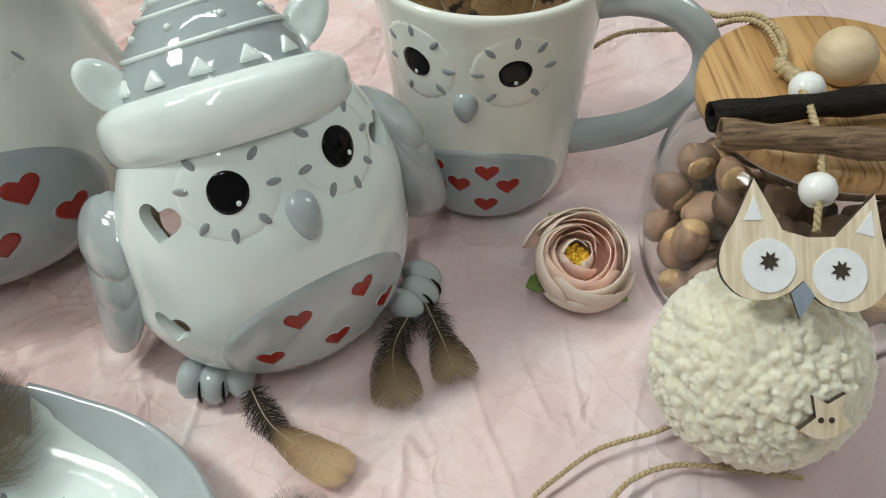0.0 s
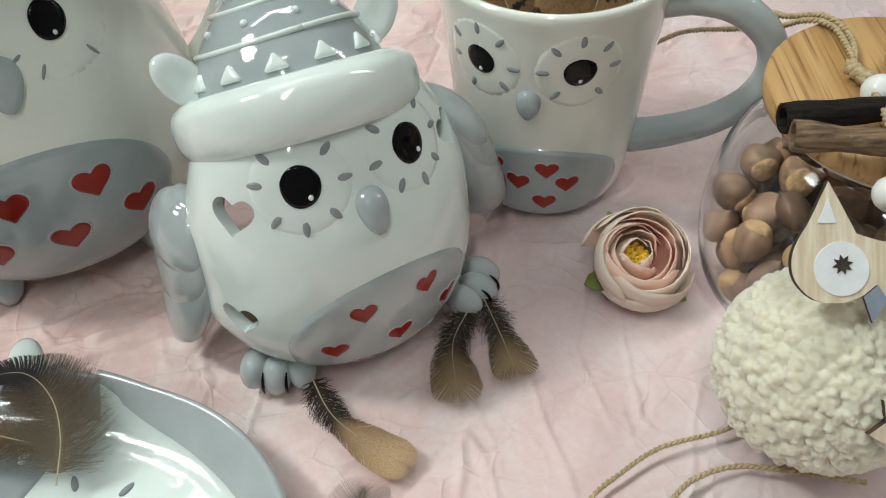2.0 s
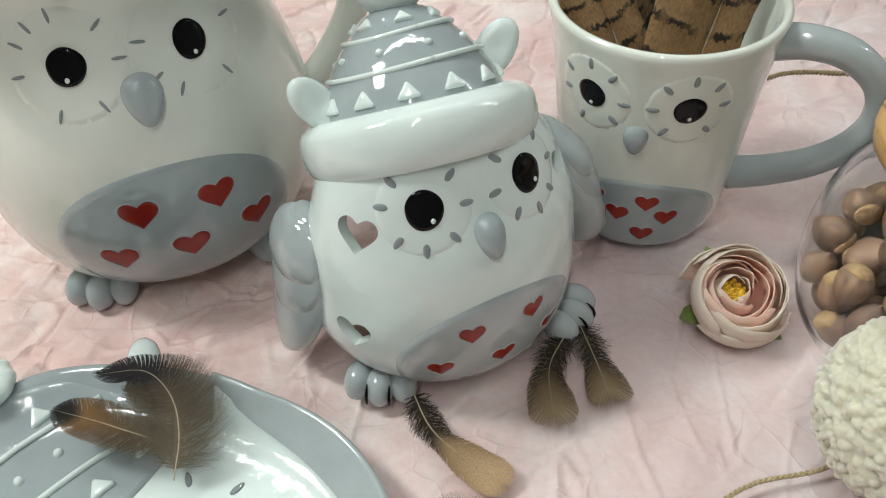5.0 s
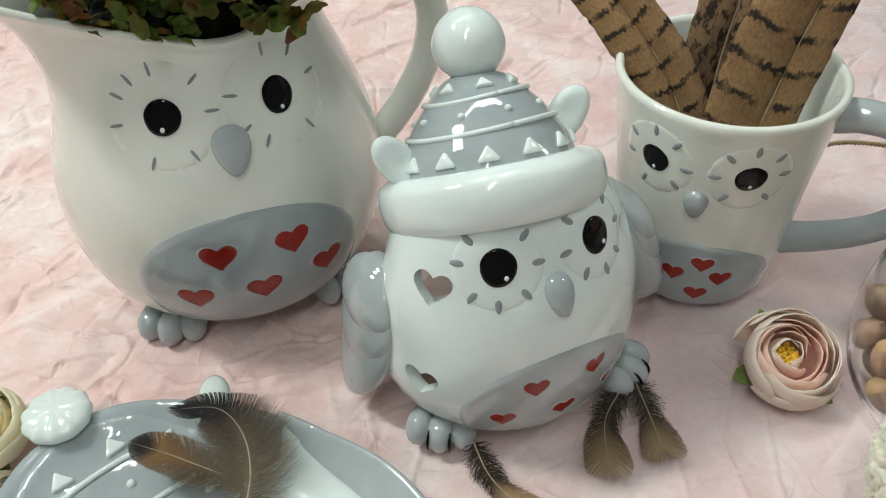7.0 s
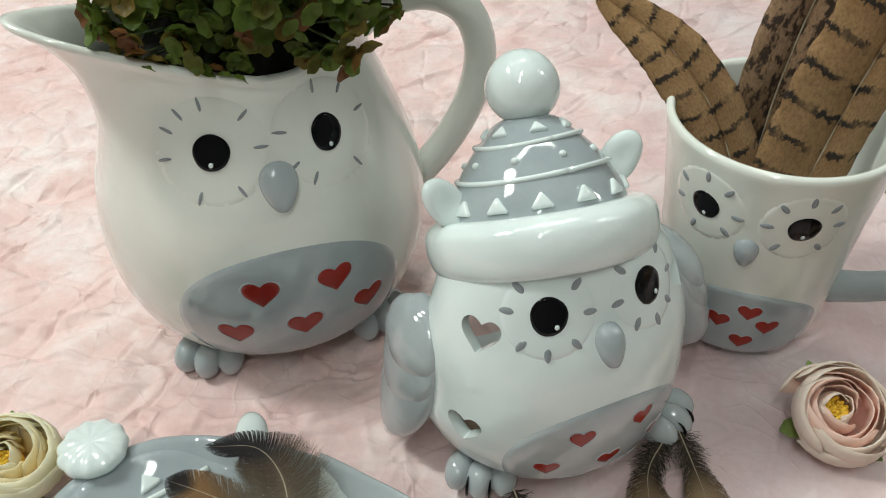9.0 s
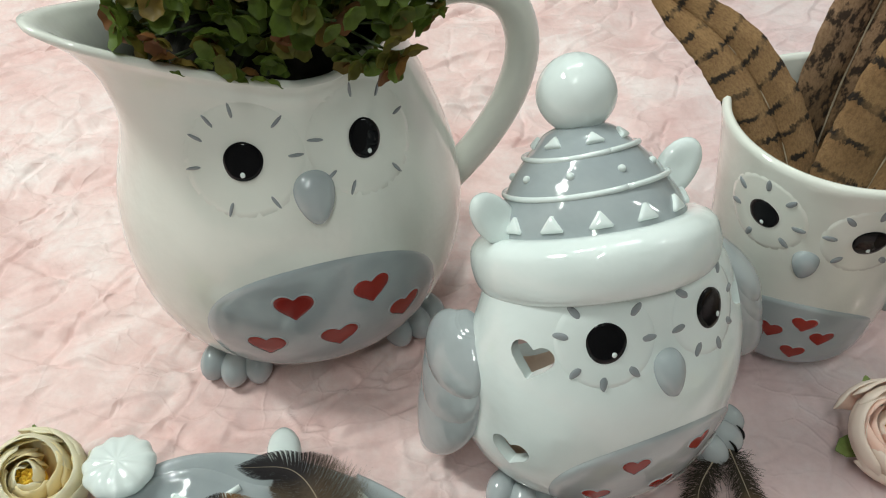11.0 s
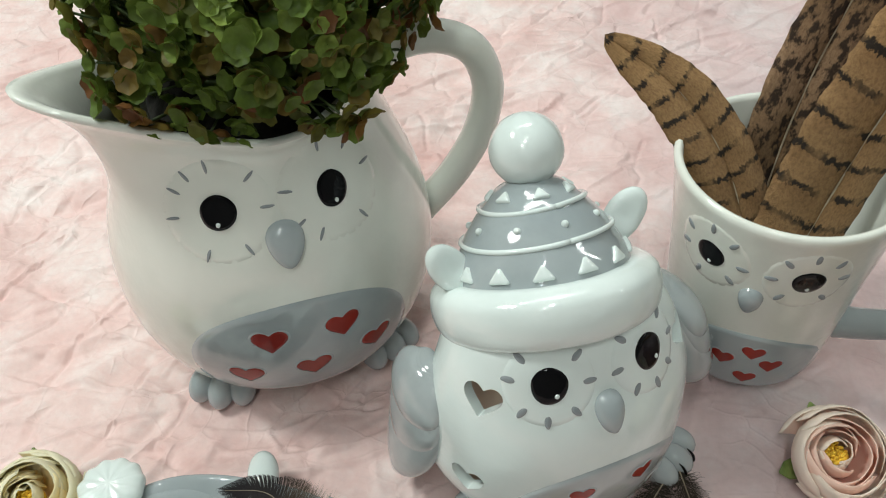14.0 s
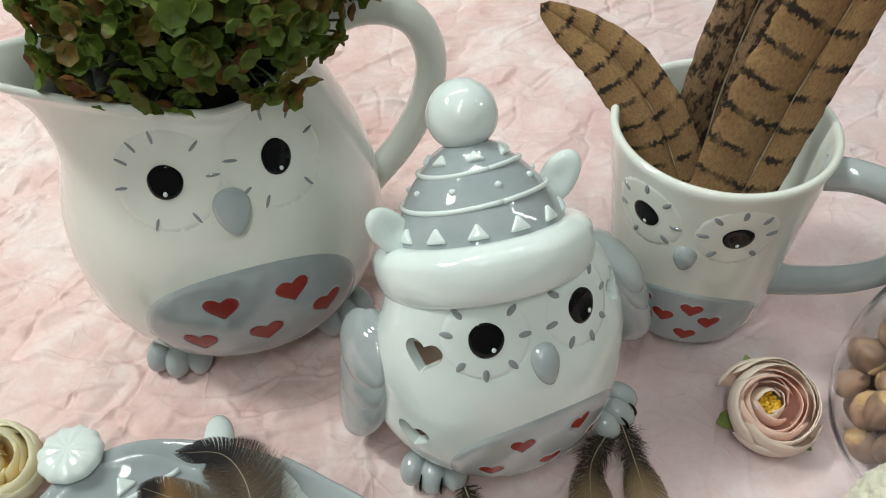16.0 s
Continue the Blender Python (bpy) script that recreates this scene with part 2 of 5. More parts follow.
def bamboo_build(tree, s):
    wave = node(tree, "ShaderNodeTexNoise", Scale=1.0, Detail=4.0)
    tree.links.new(coords(tree, (950.0, 16.0, 200.0)), wave.inputs[0])
    strip = node(tree, "ShaderNodeTexNoise", Scale=1.0, Detail=1.0)
    tree.links.new(coords(tree, (130.0, 5.0, 60.0)), strip.inputs[0])
    tone = ramp(tree, strip.outputs[0], [(0.3, (0.46, 0.26, 0.10)), (0.7, (0.60, 0.38, 0.17))])
    mix = node(tree, "ShaderNodeMixRGB")
    mix.blend_type = "MULTIPLY"
    mix.inputs[0].default_value = 0.8
    tree.links.new(tone.outputs[0], mix.inputs[1])
    tree.links.new(ramp(tree, wave.outputs[0], [(0.34, (0.42, 0.29, 0.16)), (0.46, (0.92, 0.89, 0.85)), (0.7, (1.08, 1.06, 1.02))]).outputs[0], mix.inputs[2])
    tree.links.new(mix.outputs[0], s.inputs["Base Color"])
    s.inputs["Roughness"].default_value = 0.42
    bump(tree, s, wave.outputs[0], 0.12, 0.0005)


BAMBOO = material("bamboo_wood", bamboo_build)


def feather_build(stops, bars, blotch=False):
    def build(tree, s):
        uv = tree.nodes.new("ShaderNodeTexCoord")
        split = tree.nodes.new("ShaderNodeSeparateXYZ")
        tree.links.new(uv.outputs["UV"], split.inputs[0])
        n = node(tree, "ShaderNodeTexNoise", Scale=1.0, Detail=4.0, Roughness=0.7)
        tree.links.new(coords(tree, (9.0, 40.0, 1.0), "UV"), n.inputs[0])
        along = node(tree, "ShaderNodeMath")
        along.operation = "MULTIPLY_ADD"
        along.inputs[1].default_value = 0.12 if not bars else 0.05
        tree.links.new(n.outputs[0], along.inputs[0])
        tree.links.new(split.outputs[1], along.inputs[2])
        tone = ramp(tree, along.outputs[0], stops)
        last = tone.outputs[0]
        if bars:
            side = node(tree, "ShaderNodeMath")
            side.operation = "ABSOLUTE"
            tree.links.new(split.outputs[0], side.inputs[0])
            slant = node(tree, "ShaderNodeMath")
            slant.operation = "MULTIPLY_ADD"
            slant.inputs[1].default_value = -0.012
            tree.links.new(side.outputs[0], slant.inputs[0])
            tree.links.new(along.outputs[0], slant.inputs[2])
            beat = node(tree, "ShaderNodeMath")
            beat.operation = "MULTIPLY"
            beat.inputs[1].default_value = bars
            tree.links.new(slant.outputs[0], beat.inputs[0])
            part_of = node(tree, "ShaderNodeMath")
            part_of.operation = "FRACT"
            tree.links.new(beat.outputs[0], part_of.inputs[0])
            dark = ramp(tree, part_of.outputs[0], [(0.0, (0.02, 0.014, 0.01)), (0.14, (0.02, 0.014, 0.01)), (0.22, (1, 1, 1)), (0.96, (0.75, 0.7, 0.65)), (1.0, (0.02, 0.014, 0.01))])
            mix = node(tree, "ShaderNodeMixRGB")
            mix.blend_type = "MULTIPLY"
            worn = node(tree, "ShaderNodeTexNoise", Scale=1.0, Detail=3.0)
            tree.links.new(coords(tree, (2.2, 14.0, 1.0), "UV"), worn.inputs[0])
            tree.links.new(ramp(tree, worn.outputs[0], [(0.36, (0.12,) * 3), (0.52, (0.97,) * 3)]).outputs[0], mix.inputs[0])
            tree.links.new(last, mix.inputs[1])
            tree.links.new(dark.outputs[0], mix.inputs[2])
            last = mix.outputs[0]
        if blotch:
            spots = node(tree, "ShaderNodeTexNoise", Scale=1.0, Detail=4.0, Roughness=0.65)
            tree.links.new(coords(tree, (4.0, 26.0, 1.0), "UV"), spots.inputs[0])
            dab = node(tree, "ShaderNodeMixRGB")
            dab.blend_type = "MULTIPLY"
            dab.inputs[0].default_value = 0.95
            tree.links.new(last, dab.inputs[1])
            tree.links.new(ramp(tree, spots.outputs[0], [(0.43, (0.08, 0.06, 0.05)), (0.52, (1.0, 1.0, 1.0))]).outputs[0], dab.inputs[2])
            last = dab.outputs[0]
        speck = node(tree, "ShaderNodeMixRGB")
        speck.blend_type = "MULTIPLY"
        speck.inputs[0].default_value = 0.6
        tree.links.new(last, speck.inputs[1])
        grain = node(tree, "ShaderNodeTexNoise", Scale=1.0, Detail=5.0, Roughness=0.75)
        tree.links.new(coords(tree, (16.0, 90.0, 1.0), "UV"), grain.inputs[0])
        tree.links.new(ramp(tree, grain.outputs[0], [(0.35, (0.35, 0.3, 0.26)), (0.58, (1, 1, 1))]).outputs[0], speck.inputs[2])
        tree.links.new(speck.outputs[0], s.inputs["Base Color"])
        s.inputs["Roughness"].default_value = 0.7
        bump(tree, s, grain.outputs[0], 0.8, 0.0016)
    return build


# base tone darkens towards the foot, painting in the shade low on the feather
BARRED = material("barred_pheasant_vane", feather_build([(0.0, (0.27, 0.155, 0.068)), (0.55, (0.42, 0.245, 0.108)), (1.0, (0.56, 0.33, 0.14))], 14.0))
MOTTLED = material("mottled_pheasant_vane", feather_build([(0.0, (0.14, 0.08, 0.04)), (0.45, (0.28, 0.165, 0.08)), (0.62, (0.46, 0.28, 0.16)), (0.75, (0.34, 0.20, 0.10)), (1.0, (0.28, 0.165, 0.085))], 0.0, True))
GOLD_TIP = material("gold_tipped_vane", feather_build([(0.0, (0.035, 0.024, 0.016)), (0.44, (0.05, 0.034, 0.02)), (0.60, (0.50, 0.32, 0.17)), (1.0, (0.86, 0.58, 0.34))], 0.0))
DARK_TIP = material("dark_tipped_vane", feather_build([(0.0, (0.27, 0.22, 0.155)), (0.32, (0.19, 0.145, 0.092)), (0.58, (0.12, 0.082, 0.052)), (0.74, (0.024, 0.018, 0.020)), (1.0, (0.010, 0.008, 0.011))], 0.0))
RUSTY_TIP = material("rusty_tipped_vane", feather_build([(0.0, (0.25, 0.20, 0.14)), (0.40, (0.21, 0.145, 0.08)), (0.80, (0.31, 0.165, 0.06)), (0.90, (0.03, 0.022, 0.018)), (1.0, (0.012, 0.010, 0.010))], 0.0))
DUSKY_TIP = material("dusky_tipped_vane", feather_build([(0.0, (0.03, 0.022, 0.015)), (0.55, (0.06, 0.042, 0.025)), (0.75, (0.24, 0.16, 0.085)), (1.0, (0.44, 0.31, 0.18))], 0.0))
DOWN = material("grey_down", feather_build([(0.0, (0.34, 0.27, 0.23)), (1.0, (0.20, 0.15, 0.12))], 0.0))


def glass_build(tree, s):
    s.inputs["Base Color"].default_value = (0.98, 0.99, 0.985, 1)
    s.inputs["Transmission Weight"].default_value = 1.0
    s.inputs["Roughness"].default_value = 0.01
    s.inputs["IOR"].default_value = 1.45
    n = node(tree, "ShaderNodeTexNoise", Scale=1.0, Detail=1.0)
    tree.links.new(coords(tree, 40.0), n.inputs[0])
    bump(tree, s, n.outputs[0], 0.03, 0.001)


GLASS = material("clear_glass", glass_build)


# ---- building helpers ----
from mathutils.bvhtree import BVHTree


def finish(ob, mat, smooth=True):
    for m in mat if isinstance(mat, (list, tuple)) else [mat]:
        ob.data.materials.append(m)
    if smooth:
        ob.data.shade_smooth()
    return ob


def part(name, bm, mat, parent=None, label="", smooth=True):
    """Links a bmesh as one mesh object under a thing or a part."""
    bmesh.ops.recalc_face_normals(bm, faces=bm.faces)
    mesh = bpy.data.meshes.new(name)
    bm.to_mesh(mesh)
    bm.free()
    ob = finish(new(name, mesh), mat, smooth)
    ob.parent = parent
    return tagged(ob, label)


def thing(name, m, label, category, group="", kind=""):
    ob = new(name)
    ob.empty_display_size = 0.01
    ob.matrix_world = m
    return tagged(ob, label, category, group, kind)


def catmull(rows, steps):
    """A smooth run of rows of numbers through the given ones."""
    a = np.array(rows, float)
    a = np.vstack([2 * a[0] - a[1], a, 2 * a[-1] - a[-2]])
    out = []
    for i in range(1, len(a) - 2):
        for k in range(steps):
            t = k / steps
            p0, p1, p2, p3 = a[i - 1 : i + 3]
            out.append(0.5 * (2 * p1 + (p2 - p0) * t + (2 * p0 - 5 * p1 + 4 * p2 - p3) * t**2 + (3 * p1 - p0 - 3 * p2 + p3) * t**3))
    return np.array(out + [a[-2]])


def skin(bm, rings, closed=True, cap_first=True, cap_last=True):
    """Faces between rings of points; returns the rings of vertices."""
    made = [[bm.verts.new(p) for p in ring] for ring in rings]
    n = len(made[0])
    for a, b in zip(made, made[1:]):
        for i in range(n if closed else n - 1):
            j = (i + 1) % n
            bm.faces.new((a[i], a[j], b[j], b[i]))
    for wanted, ring in ((cap_first, made[0]), (cap_last, made[-1])):
        if wanted and closed:
            mid = bm.verts.new(sum((v.co for v in ring), Vector()) / n)
            for i in range(n):
                bm.faces.new((ring[i], ring[(i + 1) % n], mid))
    return made


def tilted_rings(rows, seg):
    """Rings from rows of (forward, z, tilt back in degrees, half width, half depth). Forward is -y."""
    for fwd, z, tilt, w, d in rows:
        c, s = math.cos(radians(tilt)), math.sin(radians(tilt))
        yield [Vector((w * math.sin(a), -fwd - d * math.cos(a) * c, z + d * math.cos(a) * s)) for a in np.linspace(0, 2 * math.pi, seg, False)]


def turned(profile, seg=64):
    """Rings of a turned form from rows of (radius, z)."""
    return [[Vector((r * math.cos(a), r * math.sin(a), z)) for a in np.linspace(0, 2 * math.pi, seg, False)] for r, z in profile]


def tube(bm, points, radii, seg=12, flat=1.0, twist=None):
    """A tube along points; radii one or many; flat squeezes it across its second axis."""
    pts = [Vector(p) for p in points]
    radii = radii if hasattr(radii, "__len__") else [radii] * len(pts)
    rings, side = [], None
    for i, p in enumerate(pts):
        way = (pts[min(i + 1, len(pts) - 1)] - pts[max(i - 1, 0)]).normalized()
        if side is None:
            side = way.cross(Vector(twist) if twist else (Vector((0, 0, 1)) if abs(way.z) < 0.9 else Vector((0, 1, 0)))).normalized()
        side = (side - way * side.dot(way)).normalized()
        up = side.cross(way)
        rings.append([p + radii[i] * (math.cos(a) * side + flat * math.sin(a) * up) for a in np.linspace(0, 2 * math.pi, seg, False)])
    return skin(bm, rings)


def blob(bm, m, seg=20, rings=12, power=1.0):
    """A ball shaped by the matrix m."""
    rows = []
    for b in np.linspace(-math.pi / 2, math.pi / 2, rings):
        b = max(min(b, 1.5), -1.5)
        rows.append([m @ Vector((math.cos(b) ** power * math.cos(a), math.cos(b) ** power * math.sin(a), math.sin(b))) for a in np.linspace(0, 2 * math.pi, seg, False)])
    return skin(bm, rows)


def surface_of(ob):
    bm = bmesh.new()
    bm.from_mesh(ob.data)
    tree = BVHTree.FromBMesh(bm)
    bm.free()
    return tree


def heart(size):
    def outline(a):
        x = 16 * math.sin(a) ** 3
        y = 13 * math.cos(a) - 5 * math.cos(2 * a) - 2 * math.cos(3 * a) - math.cos(4 * a) + 2
        x, y = x * 0.72 + 0.28 * 16 * math.sin(a), y * 0.76 + 0.24 * 13 * math.cos(a)
        return size * x / 32, size * y / 32
    return outline


def oval(w, h, turn=0.0, wobble=0.0):
    def outline(a):
        k = 1 + wobble * math.sin(3 * a + 1) + wobble * 0.6 * math.sin(5 * a)
        x, y = w / 2 * math.cos(a) * k, h / 2 * math.sin(a) * k
        c, s = math.cos(radians(turn)), math.sin(radians(turn))
        return x * c - y * s, x * s + y * c
    return outline


def drop_shape(w, h):
    """A beak: broad above, drawn to a rounded point below."""
    def outline(a):
        y = math.sin(a)
        return w / 2 * math.cos(a) * (1 + 0.28 * y), h / 2 * y
    return outline


def corner_shape(size, turn=0.0):
    """A triangle with rounded corners."""
    def outline(a):
        k = 0.62 / max(math.cos((a + math.pi / 2 + math.pi / 3) % (2 * math.pi / 3) - math.pi / 3), 0.55)
        x, y = size * 0.62 * k * math.cos(a), size * 0.5 * k * math.sin(a)
        c, s = math.cos(radians(turn)), math.sin(radians(turn))
        return x * c - y * s, x * s + y * c
    return outline


def raised(tree, centre, normal, up, outline, lift, dome=0.0, seg=32, rings=5, reach=0.03, soft=False):
    """A patch that lies on a surface: the outline is laid along the normal on to it, and stands proud of it by lift and dome."""
    n = Vector(normal).normalized()
    u = Vector(up).cross(n).normalized()
    v = n.cross(u)
    c = Vector(centre)

    def drop(x, y, h):
        start = c + u * x + v * y + n * reach
        place, direction, _, _ = tree.ray_cast(start, -n, reach * 2.5)
        if place is None:
            place, direction, _, _ = tree.find_nearest(c + u * x + v * y)
        if direction.dot(n) < 0:
            direction = -direction
        return place + direction * h

    bm = bmesh.new()
    rows = []
    for k in range(1, rings + 1):
        f = (k / rings) ** 0.8
        high = lift + dome * (math.sqrt(max(0.0, 1 - f * f)) if not soft else min(1.0, 1.6 * (1 - f * f)))
        rows.append([drop(x * f, y * f, high) for x, y in (outline(a) for a in np.linspace(0, 2 * math.pi, seg, False))])
    rows.append([drop(x * 1.02, y * 1.02, -0.0004) for x, y in (outline(a) for a in np.linspace(0, 2 * math.pi, seg, False))])
    made = skin(bm, rows, cap_first=False, cap_last=False)
    mid = bm.verts.new(drop(0, 0, lift + dome))
    for i in range(seg):
        bm.faces.new((made[0][i], made[0][(i + 1) % seg], mid))
    return bm


def outward(place, normal):
    """The normal, turned away from the upright axis."""
    return -normal if normal.x * place.x + normal.y * place.y < 0 else normal


def sunk_heart(tree, place, normal, size, parent, rim_mat):
    """A red heart pressed into the clay: a flat colour inside a soft raised lip."""
    up = Vector((0, 0, 1))
    mark = part("heart", raised(tree, place, normal, up, heart(size), 0.00015, 0.0, 44, 4), RED, parent, "red painted heart pressed into the clay")
    n = Vector(normal).normalized()
    u = up.cross(n).normalized()
    v = n.cross(u)
    ring = [heart(size)(a) for a in np.linspace(0, 2 * math.pi, 44, False)]
    rows = []
    for k, h in ((0.98, 0.0001), (1.00, 0.00022), (1.04, 0.00028), (1.10, 0.0001), (1.15, -0.0003)):
        row = []
        for x, y in ring:
            q, d = tree.ray_cast(Vector(place) + u * x * k + v * y * k + n * 0.02, -n, 0.06)[:2]
            if q is None:
                q, d = tree.find_nearest(Vector(place) + u * x * k + v * y * k)[:2]
            row.append(q + (d if d.dot(n) > 0 else -d) * h)
        rows.append(row)
    bm = bmesh.new()
    skin(bm, rows, cap_first=False, cap_last=False)
    part("heart_rim", bm, rim_mat, mark)


def cut_out(ob, cutters):
    """Cuts closed forms out of a mesh for good."""
    bpy.context.view_layer.update()
    for bm, mat in cutters:
        bmesh.ops.recalc_face_normals(bm, faces=bm.faces)
        mesh = bpy.data.meshes.new("cutter")
        bm.to_mesh(mesh)
        bm.free()
        mesh.materials.append(mat)
        tool = new("cutter", mesh)
        tool.matrix_world = ob.matrix_world
        mod = ob.modifiers.new("cut", "BOOLEAN")
        mod.object, mod.operation, mod.solver, mod.material_mode = tool, "DIFFERENCE", "EXACT", "TRANSFER"
        bpy.context.view_layer.update()
        done = bpy.data.meshes.new_from_object(ob.evaluated_get(bpy.context.evaluated_depsgraph_get()))
        ob.modifiers.clear()
        ob.data = done
        bpy.data.objects.remove(tool)
        bpy.data.meshes.remove(mesh)
    ob.data.shade_smooth()
    ob.data.set_sharp_from_angle(angle=radians(50))
    return ob


def prism(outline, centre, normal, up, near, far, seg=40):
    """A closed bar with the given outline, along the normal."""
    n = Vector(normal).normalized()
    u = Vector(up).cross(n).normalized()
    v = n.cross(u)
    bm = bmesh.new()
    ring = [outline(a) for a in np.linspace(0, 2 * math.pi, seg, False)]
    skin(bm, [[Vector(centre) + u * x * k + v * y * k + n * d for x, y in ring] for d, k in ((near, 0.92), (far, 1.0))])
    return bm


def rope(points, radius, turns_per_metre=260, strands=2, steps=10):
    """Twisted twine through points, as one mesh."""
    run = catmull(points, steps)
    lengths = np.r_[0, np.cumsum(np.linalg.norm(np.diff(run, axis=0), axis=1))]
    n = max(8, int(lengths[-1] / 0.0009))
    at = np.linspace(0, lengths[-1], n)
    line = np.stack([np.interp(at, lengths, run[:, k]) for k in range(3)], 1)
    bm = bmesh.new()
    rnd = random.Random(n)
    for k in range(strands):
        pts = []
        for i, s in enumerate(at):
            way = Vector(line[min(i + 1, n - 1)] - line[max(i - 1, 0)]).normalized()
            side = way.cross(Vector((0.1, 0.2, 1))).normalized()
            up = side.cross(way)
            a = 2 * math.pi * (s * turns_per_metre + k / strands)
            pts.append(Vector(line[i]) + 0.55 * radius * (math.cos(a) * side + math.sin(a) * up))
        tube(bm, pts, [radius * 0.62 * (1 + 0.12 * rnd.uniform(-1, 1)) for _ in pts], 6)
    for _ in range(int(lengths[-1] * 1600)):
        i = rnd.randrange(n)
        p = Vector(line[i])
        d = Vector((rnd.gauss(0, 1), rnd.gauss(0, 1), rnd.gauss(0, 1))).normalized()
        q = p + d * radius * rnd.uniform(1.3, 2.6)
        w = d.cross(Vector((0.3, 0.5, 0.8))).normalized() * 0.00006
        bm.faces.new([bm.verts.new(v) for v in (p - w, p + w, q)])
    return bm


# ---- the room and the table ----
def slab(name, lo, hi, mat, label, category):
    bm = bmesh.new()
    bmesh.ops.create_cube(bm, size=1)
    for v in bm.verts:
        v.co = Vector([lo[k] if v.co[k] < 0 else hi[k] for k in range(3)])
    ob = part(name, bm, mat, None, label, smooth=False)
    return tagged(ob, "", category, "", "structure")


slab("floor", (-2.2, -2.2, -0.85), (2.2, 2.2, -0.75), FLOOR, "brown board floor of the room under the table", "floor")
slab("wall_north", (-2.2, 2.2, -0.85), (2.2, 2.3, 1.95), WALL, "plain pale painted wall closing the room", "wall")
slab("wall_south", (-2.2, -2.3, -0.85), (2.2, -2.2, 1.95), WALL, "plain pale painted wall closing the room", "wall")
slab("wall_east", (2.2, -2.3, -0.85), (2.3, 2.3, 1.95), WALL, "plain pale painted wall closing the room", "wall")
slab("wall_west", (-2.3, -2.3, -0.85), (-2.2, 2.3, 1.95), WALL, "plain pale painted wall closing the room", "wall")
slab("ceiling", (-2.3, -2.3, 1.95), (2.3, 2.3, 2.05), WALL, "plain pale ceiling of the room", "ceiling")


def build_table():
    t = thing("table", pose(0, 0.3, -0.76), "plain wooden table under the pink paper", "table")
    bm = bmesh.new()
    bmesh.ops.create_cube(bm, size=1)
    for v in bm.verts:
        v.co = Vector((v.co.x * 1.7, v.co.y * 1.4, 0.722 + v.co.z * 0.03))
    bmesh.ops.bevel(bm, geom=bm.edges[:], offset=0.004, segments=2, affect="EDGES")
    part("tabletop", bm, TABLE, t)
    for x in (-0.78, 0.78):
        for y in (-0.63, 0.63):
            bm = bmesh.new()
            skin(bm, [[Vector((x + sx * w, y + sy * w, z)) for sx, sy in ((-1, -1), (1, -1), (1, 1), (-1, 1))] for w, z in ((0.022, 0.0), (0.03, 0.707))])
            part("leg", bm, TABLE, t, smooth=False)


build_table()


def facets(x, y, seed):
    """Flat triangular facets that meet in sharp creases, about -1 to 1."""
    rs = np.random.RandomState(seed)
    g, way = rs.rand(64, 64) * 2 - 1, rs.rand(64, 64) < 0.5
    xi, yi = np.floor(x).astype(int), np.floor(y).astype(int)
    u, v = x - xi, y - yi
    a, b, c, d = (g[(xi + i) % 64, (yi + j) % 64] for i, j in ((0, 0), (1, 0), (0, 1), (1, 1)))
    one = np.where(u + v < 1, a + (b - a) * u + (c - a) * v, d + (c - d) * (1 - u) + (b - d) * (1 - v))
    two = np.where(u > v, a + (b - a) * u + (d - b) * v, a + (d - c) * u + (c - a) * v)
    return np.where(way[xi % 64, yi % 64], one, two)


